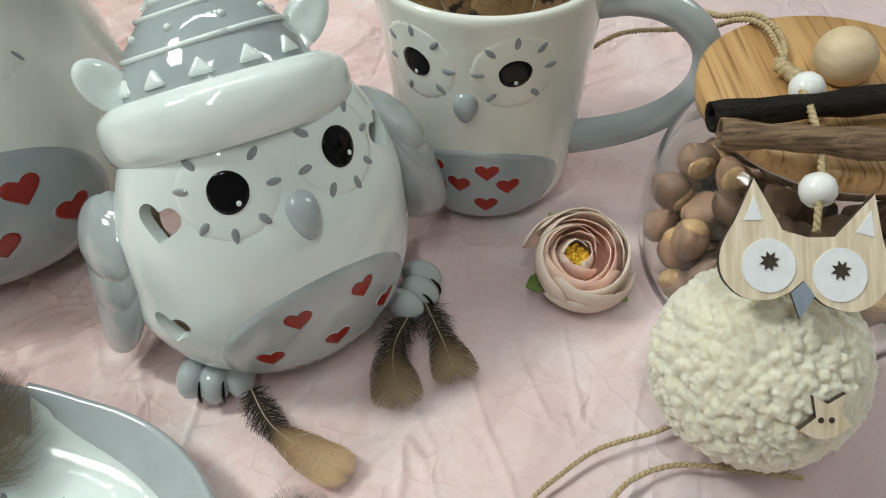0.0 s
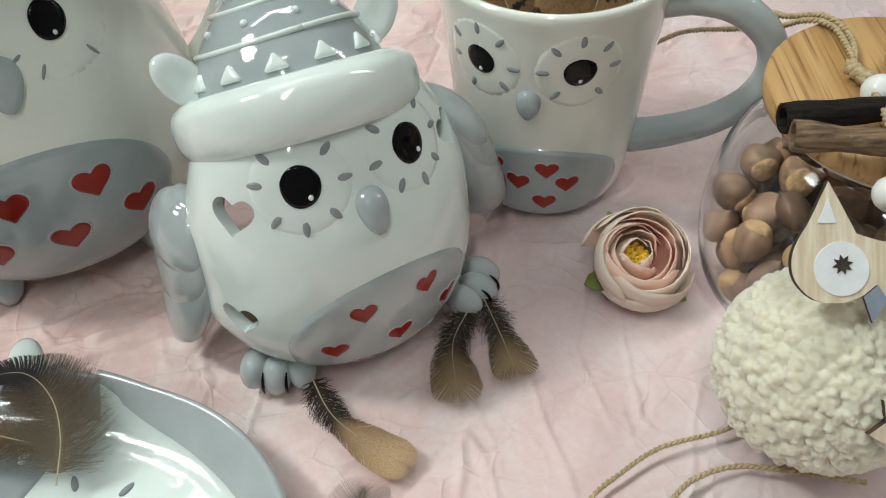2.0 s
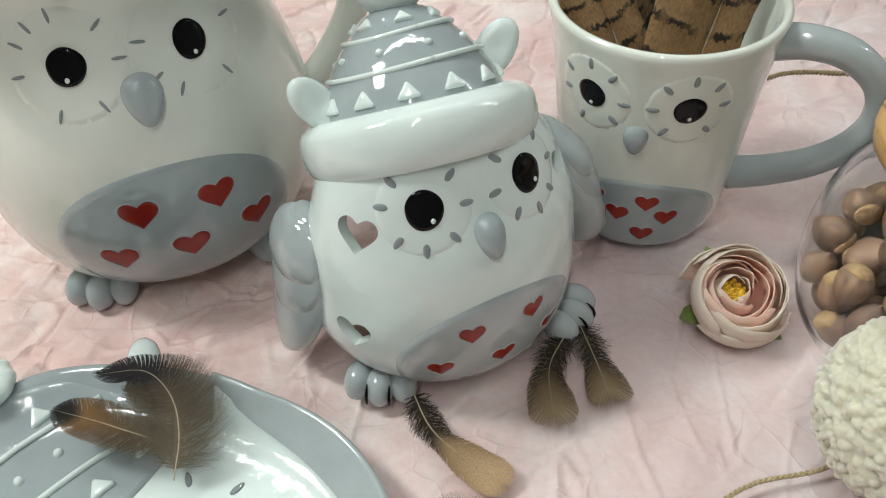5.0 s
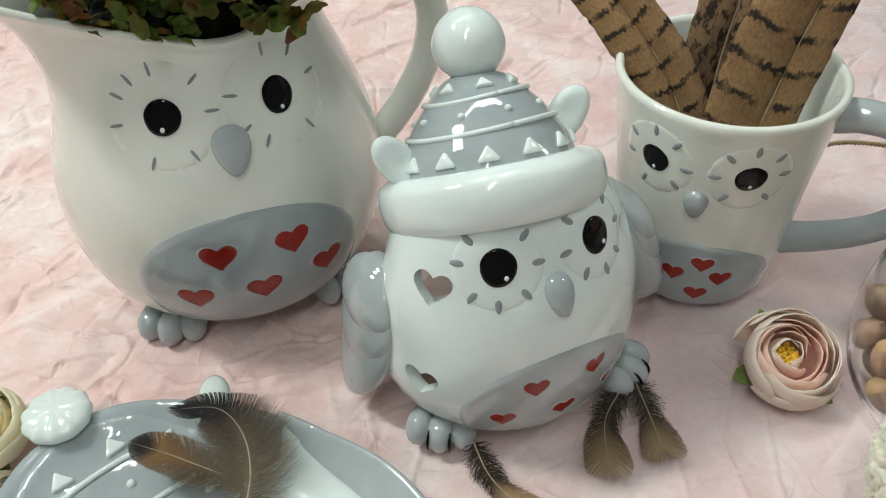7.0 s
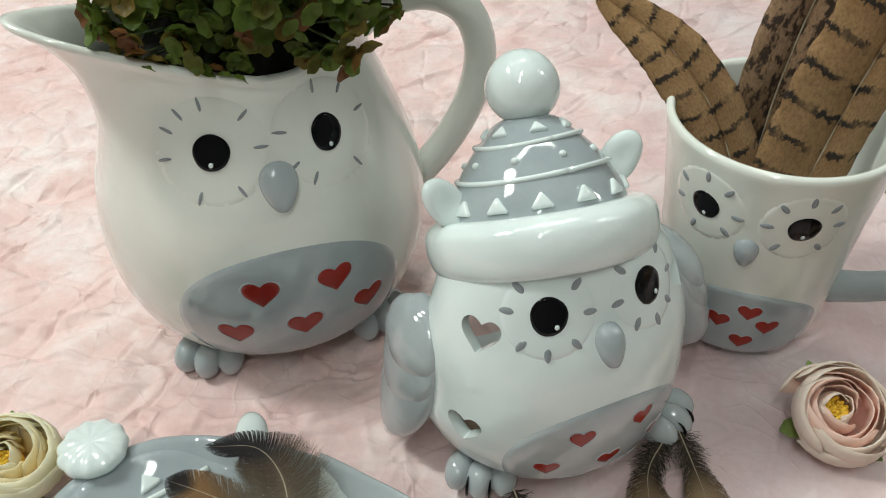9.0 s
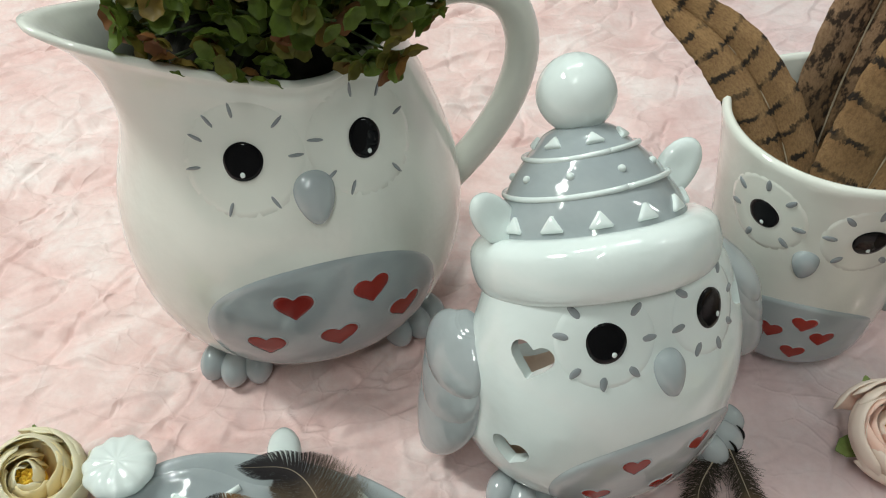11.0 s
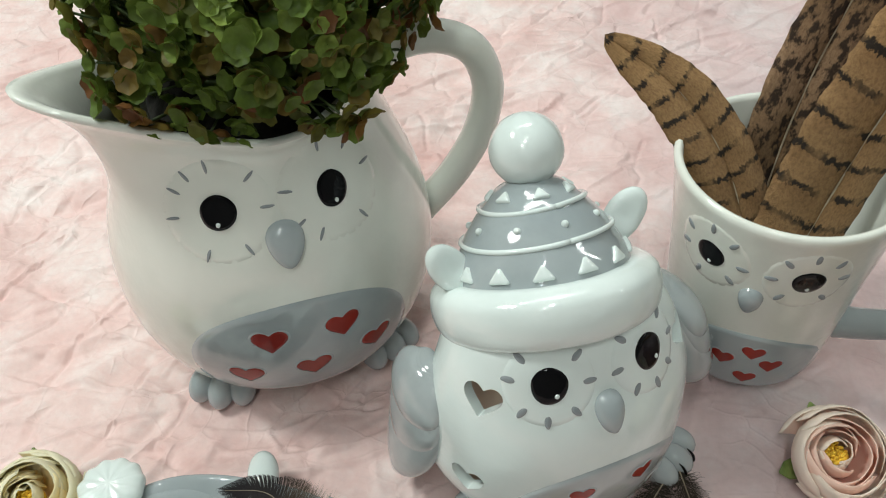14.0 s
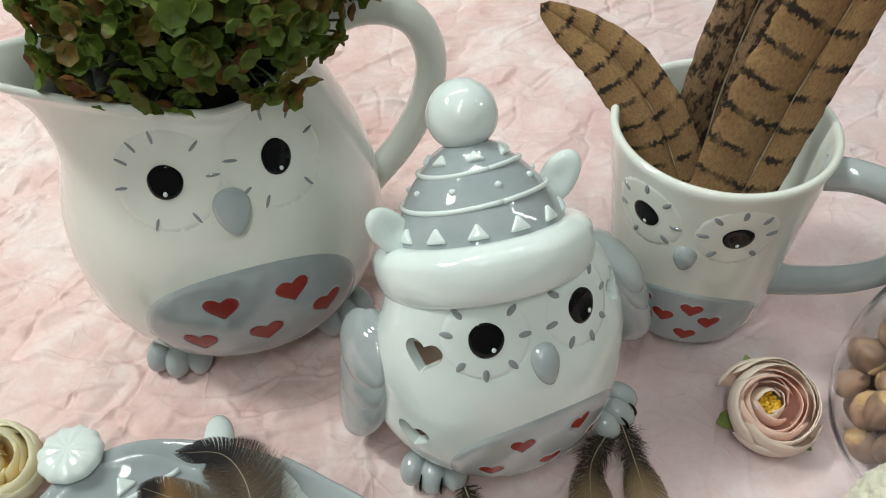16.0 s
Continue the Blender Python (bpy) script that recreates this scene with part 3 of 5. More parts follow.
def build_paper():
    """Crumpled wrapping paper: sharp folds where it is bunched up behind, flatter in front."""
    xs = np.r_[np.linspace(-0.82, -0.43, 36), np.arange(-0.42, 0.30, 0.0010), np.linspace(0.31, 0.82, 46)]
    ys = np.r_[np.linspace(-0.36, 0.05, 40), np.arange(0.055, 0.66, 0.0010), np.linspace(0.67, 0.98, 32)]
    x, y = np.meshgrid(xs, ys, indexing="ij")

    def folds(turn, long, short, height, seed):
        c, s = math.cos(radians(turn)), math.sin(radians(turn))
        p, q = (c * x + s * y) / long, (c * y - s * x) / short
        p, q = p + 0.55 * facets(p * 0.7 + 3, q * 0.7, seed + 40), q + 0.55 * facets(p * 0.8, q * 0.6 + 5, seed + 80)
        return height * facets(p, q, seed)

    def creases(turn, long, short, height, seed, wide):
        return height * np.maximum(0.0, 1 - np.abs(folds(turn, long, short, 1.0, seed)) / wide)

    rear = folds(28, 0.042, 0.020, 0.0036, 1) + folds(52, 0.021, 0.0105, 0.0022, 2) + folds(8, 0.0100, 0.0065, 0.0009, 3)
    rear += creases(30, 0.050, 0.017, 0.0024, 11, 0.11) - creases(58, 0.034, 0.015, 0.0018, 12, 0.10) + creases(6, 0.026, 0.012, 0.0013, 13, 0.15)
    front = folds(80, 0.045, 0.017, 0.0030, 5) + folds(30, 0.026, 0.0130, 0.0016, 6)
    front += creases(84, 0.060, 0.018, 0.0021, 14, 0.10) - creases(40, 0.040, 0.016, 0.0014, 15, 0.09) + creases(110, 0.022, 0.012, 0.0007, 16, 0.15)
    bunched = 1 / (1 + np.exp((x * 0.9 - (y - 0.25) * 1.1 + 0.03) / 0.040))
    calm = 0.38 + 0.62 / (1 + np.exp((x + 0.02) / 0.035))
    z = bunched * rear + (1 - bunched) * calm * front
    z = np.where(z > 0, z * 0.75, z) - 0.0018
    n, m = x.shape
    verts = np.stack([x, y, z], -1).reshape(-1, 3)
    k = np.arange(n * m).reshape(n, m)
    faces = np.stack([k[:-1, :-1], k[1:, :-1], k[1:, 1:], k[:-1, 1:]], -1).reshape(-1, 4)
    mesh = bpy.data.meshes.new("pink_paper")
    mesh.from_pydata(verts.tolist(), [], faces.tolist())
    ob = finish(new("pink_paper", mesh), PAPER)
    return tagged(ob, "crumpled pale pink wrapping paper with white washes, spread over a table", "paper", "", "structure")


build_paper()


# ---- owl features shared by the three pots ----
def rays_round(tree, centre, normal, up, ring_w, ring_h, angles, w, h, parent, lift=0.0005):
    """Short brush strokes that stand round an eye like lashes."""
    n = Vector(normal).normalized()
    u = Vector(up).cross(n).normalized()
    v = n.cross(u)
    for a in angles:
        p = Vector(centre) + u * ring_w * math.cos(radians(a)) + v * ring_h * math.sin(radians(a))
        part("lash", raised(tree, p, normal, up, oval(h, w, a, 0.04), 0.00025, lift, 16, 3), GREY_STROKE, parent)


def pot_eye(tree, centre, normal, up, w, h, parent, turn=0.0, spot=(0.2, -0.28), lift=0.00035):
    eye = part("eye", raised(tree, centre, normal, up, oval(w, h, turn, 0.012), lift, 0.0003, 40, 5), BLACK, parent, "glossy black painted eye")
    n = Vector(normal).normalized()
    u = Vector(up).cross(n).normalized()
    p = Vector(centre) + u * w * spot[0] + n.cross(u) * h * spot[1]
    part("eye_glint", raised(tree, p, normal, up, oval(w * 0.13, w * 0.15), lift + 0.00035, 0.0003, 12, 2), WHITE, eye, "small white painted dot")


def three_toes(parent, right, forward, turn, size, mats, lines=False):
    """A stubby foot: three rounded toes side by side."""
    at = pose(right, -forward, 0, 0, 0, turn)
    for dx, dl in ((-0.72, 0.0), (0.0, 0.22), (0.72, 0.0)):
        bm = bmesh.new()
        m = at @ pose(dx * size, -dl * size, size * 0.50, 14, 0, dx * 12) @ Matrix.Diagonal((size * 0.48, size * 0.70, size * 0.58, 1))
        blob(bm, m, 18, 12, 0.9)
        part("toe", bm, mats, parent)
    if lines:
        for dx in (-0.36, 0.36):
            run = [at @ Vector((dx * size, -size * (0.30 + 0.52 * math.cos(a)), size * (0.42 + 0.50 * math.sin(a)))) for a in np.linspace(-0.5, 1.2, 8)]
            bm = bmesh.new()
            tube(bm, run, [0.0002 + 0.0004 * math.sin(math.pi * i / 7) for i in range(8)], 6)
            part("toe_line", bm, BLACK, parent, "black painted line between the toes")


# ---- the owl burner ----
HEAD = pose(0, 0.0140, 0.0922, -34.0) @ pose(0, 0, 0, 0, 4.5)


def on_head(right, up_front, high):
    """A place in the tilted frame of the hat: to the right, forward and up along its brim, and along its axis."""
    return HEAD @ Vector((right, -up_front, high))


def head_rings(rows, seg=56):
    for r, h in rows:
        yield [HEAD @ Vector((r * math.sin(a), -r * math.cos(a), h)) for a in np.linspace(0, 2 * math.pi, seg, False)]


def build_owl():
    owl = thing("owl_burner", pose(-0.0505, 0.2345, 0.0, 0, 0, 33.8), "white glazed ceramic owl oil burner in a grey patterned bobble hat", "ceramic owl")
    rows = catmull([(-0.002, 0.0020, 0, 0.024, 0.022), (-0.001, 0.0055, 0, 0.0345, 0.0315), (0.0, 0.015, 0, 0.0430, 0.0390), (0.0, 0.029, 2, 0.0478, 0.0425), (0.0005, 0.043, 6, 0.0470, 0.0428),
                    (0.001, 0.054, 14, 0.0464, 0.0395), (-0.0005, 0.063, 24, 0.0446, 0.0352), (-0.0035, 0.0735, 33, 0.0405, 0.0329), (-0.0095, 0.0850, 34, 0.0335, 0.0295)], 6)
    inner = [(f, min(z + 0.004, z * 0.9 + 0.004), t, w - 0.0042, d - 0.0042) for f, z, t, w, d in rows]
    bm = bmesh.new()
    skin(bm, list(tilted_rings(rows, 72)))
    bmesh.ops.translate(bm, verts=bm.verts, vec=(0.0004, 0, 0))
    body = part("body", bm, WHITE, owl)
    tree = surface_of(body)

    def face(right, forward, z):
        place, normal, _, _ = tree.find_nearest(Vector((right, -forward, z)))
        return place, outward(place, normal)

    up = Vector((0, 0, 1))
    # eyes in shallow discs, with strokes round them
    for side in (-1, 1):
        p, n = face(side * 0.0172, 0.0270, 0.0823)
        part("eye_disc", raised(tree, p, n, up, oval(0.0285, 0.0275), 0.0, 0.0006, 48, 7, 0.03, True), WHITE, owl)
        pot_eye(tree, p, n, up, 0.0112, 0.0122, owl, lift=0.0008)
        strokes = [a for a in (-132, -92, -48, 2, 48, 172, 135) if side < 0] or [-130, -88, -50, 180, -4, 132, 40]
        rays_round(tree, p, n, up, 0.0122, 0.0122, strokes, 0.0022, 0.0047, owl)
    p, n = face(0.0, 0.0345, 0.0705)
    part("beak", raised(tree, p, n, up, drop_shape(0.0092, 0.0148), 0.0004, 0.0038, 28, 6), GREY, owl, "grey glazed beak")
    # belly with hearts
    p, n = face(0.0, 0.041, 0.0245)
    belly = part("belly", raised(tree, p, n, up, oval(0.064, 0.055), 0.0005, 0.0004, 64, 11, 0.05), GREY_PALE, owl, "pale grey glazed belly patch")
    over = surface_of(belly)
    for right, z, turn in ((-0.0107, 0.0402, 0), (0.0115, 0.0408, 0), (-0.0222, 0.0238, 0), (0.0010, 0.0243, 0), (0.0230, 0.0255, 0), (-0.010, 0.0095, 0), (0.013, 0.0100, 0)):
        p, n, _, _ = over.find_nearest(Vector((right, -0.043, z)))
        n = outward(p, n)
        sunk_heart(over, p, n, 0.0088, belly, GREY_PALE)
    # wings: broad folded leaves that stand off at the lower end, with two shorter feathers laid over them
    for side in (-1, 1):
        def leaf(z0, z1, wide, proud):
            rings = []
            high = 0.006 if side > 0 else 0.0
            for f in np.linspace(0, 1, 18):
                z = z0 + (z1 - z0) * f + high
                k = (0.068 + high - z) / 0.066
                out = (0.0415 + 0.0155 * k**1.1 if side < 0 else 0.0385 + 0.0345 * k**0.72) + proud * math.sin(math.pi * min(1, f * 0.9 + 0.1)) ** 0.5
                back = (0.0085 + 0.0030 * k) if side < 0 else (0.004 - 0.002 * k)
                broad = max(0.0006, wide * math.sin(math.pi * (0.035 + 0.935 * f)) ** 0.50)
                thick = 0.0008 + 0.0055 * math.sin(math.pi * (0.06 + 0.9 * f)) ** 0.5
                if side > 0:
                    out, thick = out - 0.0075 * k, thick + 0.0075 * k
                rings.append([Vector((side * (out + thick * math.cos(a) - 0.10 * broad * math.sin(a) ** 2), back + broad * math.sin(a), z)) for a in np.linspace(0, 2 * math.pi, 28, False)])
            bm = bmesh.new()
            skin(bm, rings)
            return bm
        wing = part("wing", leaf(0.066, 0.0080, 0.0178, 0.0), GREY_PALE, owl, "pale grey glazed folded wing")
        part("wing_feather", leaf(0.0658, 0.0235, 0.0174, 0.0018), GREY_PALE, wing)
        part("wing_feather", leaf(0.0655, 0.0400, 0.0166, 0.0034), GREY_PALE, wing)
    for side in (-1, 1):
        three_toes(owl, side * 0.0400 if side > 0 else -0.0335, 0.0250 if side > 0 else 0.0190, side * 34, 0.0107, GREY_PALE, True)
    # heart-shaped openings through the wall, and a bigger one behind for the candle
    cutters = []
    for side in (-1, 1):
        for right, forward, z, size in ((0.0310, 0.0140, 0.0712, 0.0138), (0.0370, 0.0180, 0.0365, 0.0135)):
            p, n = face(side * right, forward, z)
            cutters.append(prism(heart(size), p, n, up, -0.016, 0.01))
    p, n = face(0.0, -0.046, 0.034)
    cutters.append(prism(oval(0.056, 0.050), p, n, up, -0.016, 0.02))
    shell = bmesh.new()
    skin(shell, list(tilted_rings(inner, 72)))
    bmesh.ops.translate(shell, verts=shell.verts, vec=(0.0004, 0, 0))
    cut_out(body, [(shell, BISQUE)] + [(c, WHITE) for c in cutters])
    # the turned-up brim, the hat and its bobble
    bm = bmesh.new()
    skin(bm, list(head_rings(catmull([(0.0300, -0.0212), (0.0340, -0.0204), (0.0366, -0.0176), (0.0378, -0.0136), (0.0380, -0.0094), (0.0370, -0.0055), (0.0334, -0.0027), (0.0290, -0.0022), (0.0240, -0.0034)], 4))))
    part("hat_brim", bm, WHITE, owl, "thick white rolled hat brim")
    cone = catmull([(0.0298, -0.0050), (0.0280, 0.0020), (0.0252, 0.0075), (0.0225, 0.0122), (0.0180, 0.0178), (0.0133, 0.0225), (0.0105, 0.0252), (0.0070, 0.0268)], 4)
    bm = bmesh.new()
    skin(bm, list(head_rings(cone)))
    hat = part("hat", bm, GREY, owl, "grey glazed pointed hat with raised white patterns")
    hat_tree = surface_of(hat)
    for h in (0.0088, 0.0188):
        bm = bmesh.new()
        r = float(np.interp(h, cone[:, 1], cone[:, 0]))
        tube(bm, [on_head((r + 0.0002) * math.sin(a), (r + 0.0002) * math.cos(a), h + 0.0006 * math.sin(2 * a)) for a in np.linspace(0, 2 * math.pi, 60)], 0.0009, 8)
        part("hat_band", bm, WHITE, hat, "raised white line")
    axis = HEAD.to_3x3() @ Vector((0, 0, 1))
    for h, count, shape, first in ((0.0010, 13, "corner", -49.7), (0.0138, 9, "dot", -38), (0.0225, 7, "corner", -10)):
        r = float(np.interp(h, cone[:, 1], cone[:, 0]))
        for k in range(count):
            a = radians(first + k * 360 / count)
            p = on_head(r * math.sin(a), r * math.cos(a), h)
            q, n, _, _ = hat_tree.find_nearest(p)
            if shape == "dot":
                part("hat_dot", raised(hat_tree, q, n, axis, oval(0.0024, 0.0024), 0.0003, 0.0009, 14, 3, 0.01), WHITE, hat)
            else:
                part("hat_triangle", raised(hat_tree, q, n, axis, corner_shape(0.0056 if h < 0.01 else 0.0046), 0.0008, 0.0005, 30, 4, 0.01), WHITE, hat)
    bm = bmesh.new()
    rows = []
    for b in np.linspace(-1.5, 1.5, 22):
        ring = []
        for a in np.linspace(0, 2 * math.pi, 48, False):
            r = 0.0120 * (1 + 0.010 * math.sin(9 * a + 3 * math.sin(2 * b)) * math.cos(b))
            ring.append(HEAD @ Vector((r * math.cos(b) * math.sin(a), -0.0018 - r * math.cos(b) * math.cos(a), 0.0360 + r * math.sin(b))))
        rows.append(ring)
    skin(bm, rows)
    part("bobble", bm, WHITE, owl, "round white glazed hat bobble")
    # ears: cupped paddles that stick out at both sides of the hat
    for side in (-1, 1):
        bm = bmesh.new()
        m = HEAD @ pose(side * 0.0312, -0.002, 0.0060 + side * 0.0024, 0, side * 42, side * -14) @ Matrix.Diagonal((0.0066, 0.0042, 0.0104, 1))
        rings = blob(bm, m, 22, 14)
        inward = (HEAD.to_3x3() @ Vector((-side * 0.1, -1, 0.2))).normalized()
        mid = m.translation
        for ring in rings:
            for v in ring:
                d = v.co - mid
                if d.dot(inward) > 0:
                    k = 1 - (d - inward * d.dot(inward)).length / 0.0080
                    v.co -= inward * max(0, k) * 0.0035
        part("ear", bm, WHITE, owl)


build_owl()


# ---- the jug ----
def build_jug():
    jug = thing("owl_jug", pose(-0.168, 0.2845, 0, 0, 0, 29.0), "cream glazed ceramic owl jug with a pouring lip", "jug")
    profile = catmull([(0.030, 0.0025), (0.0435, 0.0055), (0.0555, 0.0170), (0.0620, 0.034), (0.0638, 0.052), (0.0618, 0.070), (0.0570, 0.086), (0.0515, 0.099), (0.0460, 0.111), (0.0425, 0.120), (0.0425, 0.127), (0.0445, 0.1320)], 5)

    def ring(r, z, seg=96):
        out = []
        f = max(0.0, (z - 0.080) / 0.0545)
        for a in np.linspace(0, 2 * math.pi, seg, False):
            x, y = math.cos(a), math.sin(a)
            toward = max(0.0, -0.96 * x - 0.28 * y)
            lip = f**2.2 * toward**5
            back = f**2 * max(0.0, x) ** 2
            width = 1 - 0.10 * f**2 * abs(y) * toward
            if y < 0:
                y *= 1 - 0.04 * min(1.0, max(0.0, (0.085 - z) / 0.03))
            out.append(Vector((r * x - 0.0305 * lip + 0.002 * back, r * y * width - 0.0085 * lip, z + 0.0155 * lip + 0.004 * back - 0.0085 * f**2 * (1 - toward) * (1 - max(0.0, x)))))
        return out

    rings = [ring(r, z) for r, z in profile]
    top = profile[-1]
    inside = [ring(top[0] - 0.0012, top[1] + 0.0012), ring(top[0] - 0.0030, top[1] + 0.0009)]
    inside += [ring(r - 0.0042, z) for r, z in profile[:8:-1]]
    bm = bmesh.new()
    skin(bm, rings + inside)
    body = part("body", bm, CREAM, jug)
    tree = surface_of(body)
    up = Vector((0, 0, 1))

    def face(right, forward, z):
        place, normal = tree.find_nearest(Vector((right, -forward, z)))[:2]
        return place, outward(place, normal)

    for side in (-1, 1):
        p, n = face(side * 0.0193, 0.0455, 0.1055)
        part("eye_disc", raised(tree, p, n, up, oval(0.0375, 0.0360), 0.0, 0.00015, 48, 7, 0.03, True), CREAM, jug)
        pot_eye(tree, p, n, up, 0.0120 if side < 0 else 0.0108, 0.0120 if side < 0 else 0.0126, jug, 0 if side < 0 else -18, (-0.02, -0.34), 0.0007)
        rays_round(tree, p, n, up, 0.0158, 0.0158, (-108, -55, 5, 48, 100, 128, 152, 188) if side < 0 else (-125, -60, 10, 50, 90, 160, 205), 0.0011, 0.0048, jug, 0.0003)
    p, n = face(0.0, 0.054, 0.0930)
    part("beak", raised(tree, p, n, up, drop_shape(0.0125, 0.0175), 0.0004, 0.0040, 28, 6), GREY, jug, "grey glazed beak")
    p, n = face(0.0, 0.060, 0.0370)
    belly = part("belly", raised(tree, p, n, up, oval(0.081, 0.067), 0.0005, 0.0004, 72, 12, 0.06), GREY, jug, "grey glazed belly patch")
    over = surface_of(belly)
    for right, z in ((-0.0130, 0.0548), (0.0142, 0.0548), (-0.0255, 0.0338), (0.0012, 0.0358), (0.0290, 0.0365)):
        p, n, _, _ = over.find_nearest(Vector((right, -0.062, z)))
        n = outward(p, n)
        sunk_heart(over, p, n, 0.0134, belly, GREY)
    for side in (-1, 1):
        three_toes(jug, side * 0.0350, 0.0345, side * 24, 0.0115, GREY)
    bm = bmesh.new()
    run = catmull([(0.038, 0.0, 0.116), (0.051, 0.0, 0.1255), (0.068, 0.0, 0.1275), (0.0840, 0.0, 0.119), (0.0910, 0.0, 0.101), (0.0875, 0.0, 0.080), (0.076, 0.0, 0.060), (0.059, 0.0, 0.042)], 6)
    tube(bm, run, 0.0064, 20, 1.0, (0, 1, 0))
    part("handle", bm, CREAM, jug, "curved cream glazed handle")
    return jug


build_jug()


# ---- the mug ----
def build_mug():
    mug = thing("owl_mug", pose(0.0263, 0.3075, 0, 0, 0, -15.6), "cream glazed ceramic owl mug with a grey handle", "mug")
    outer = catmull([(0.0255, 0.0012), (0.0300, 0.0030), (0.0330, 0.0100), (0.0352, 0.030), (0.0380, 0.060), (0.0408, 0.084), (0.0424, 0.0935)], 5)
    lip = [(0.0424, 0.0950), (0.0412, 0.0962), (0.0398, 0.0958), (0.0390, 0.0940)]
    inner = [(r - 0.0036, z) for r, z in outer[-6:4:-1]] + [(0.020, 0.0085)]
    bm = bmesh.new()
    skin(bm, turned(list(map(tuple, outer)) + lip + inner, 80))
    body = part("body", bm, CREAM, mug)
    tree = surface_of(body)
    up = Vector((0, 0, 1))

    def face(right, forward, z):
        place, normal = tree.find_nearest(Vector((right, -forward, z)))[:2]
        return place, outward(place, normal)

    for side in (-1, 1):
        p, n = face(side * 0.0170, 0.0360, 0.0738)
        part("eye_disc", raised(tree, p, n, up, oval(0.030, 0.030), 0.0, 0.0003, 48, 7, 0.03, True), CREAM, mug)
        pot_eye(tree, p, n, up, 0.0112, 0.0108, mug, 0, (0.02, -0.32), 0.0006)
        rays_round(tree, p, n, up, 0.0122, 0.0122, (-128, -52, 2, 45, 90, 135, 182) if side > 0 else (-110, -45, -3, 48, 92, 150, 195), 0.0021, 0.0046, mug)
    p, n = face(0.0005, 0.038, 0.0590)
    part("beak", raised(tree, p, n, up, drop_shape(0.0085, 0.0125), 0.0004, 0.0030, 28, 6), GREY, mug, "grey glazed beak")
    p, n = face(0.0045, 0.036, 0.0185)
    belly = part("belly", raised(tree, p, n, up, oval(0.056, 0.040), 0.0007, 0.0003, 56, 9, 0.05), GREY, mug, "grey glazed belly patch")
    over = surface_of(belly)
    for right, z in ((0.0080, 0.0292), (-0.0028, 0.0222), (0.0172, 0.0215), (0.0080, 0.0122), (-0.0135, 0.0285)):
        p, n, _, _ = over.find_nearest(Vector((right, -0.036, z)))
        n = outward(p, n)
        sunk_heart(over, p, n, 0.0090, belly, GREY)
    bm = bmesh.new()
    run = catmull([(0.0385, 0, 0.0840), (0.050, 0, 0.0860), (0.064, 0, 0.0835), (0.0755, 0, 0.0740), (0.0785, 0, 0.0610), (0.0735, 0, 0.0480), (0.062, 0, 0.0370), (0.047, 0, 0.0290), (0.0330, 0, 0.0240)], 6)
    tube(bm, run, [0.0068 - 0.0014 * math.sin(math.pi * i / (len(run) - 1)) for i in range(len(run))], 20, 1.0, (0, 1, 0))
    part("handle", bm, GREY_PALE, mug, "grey glazed handle")


build_mug()


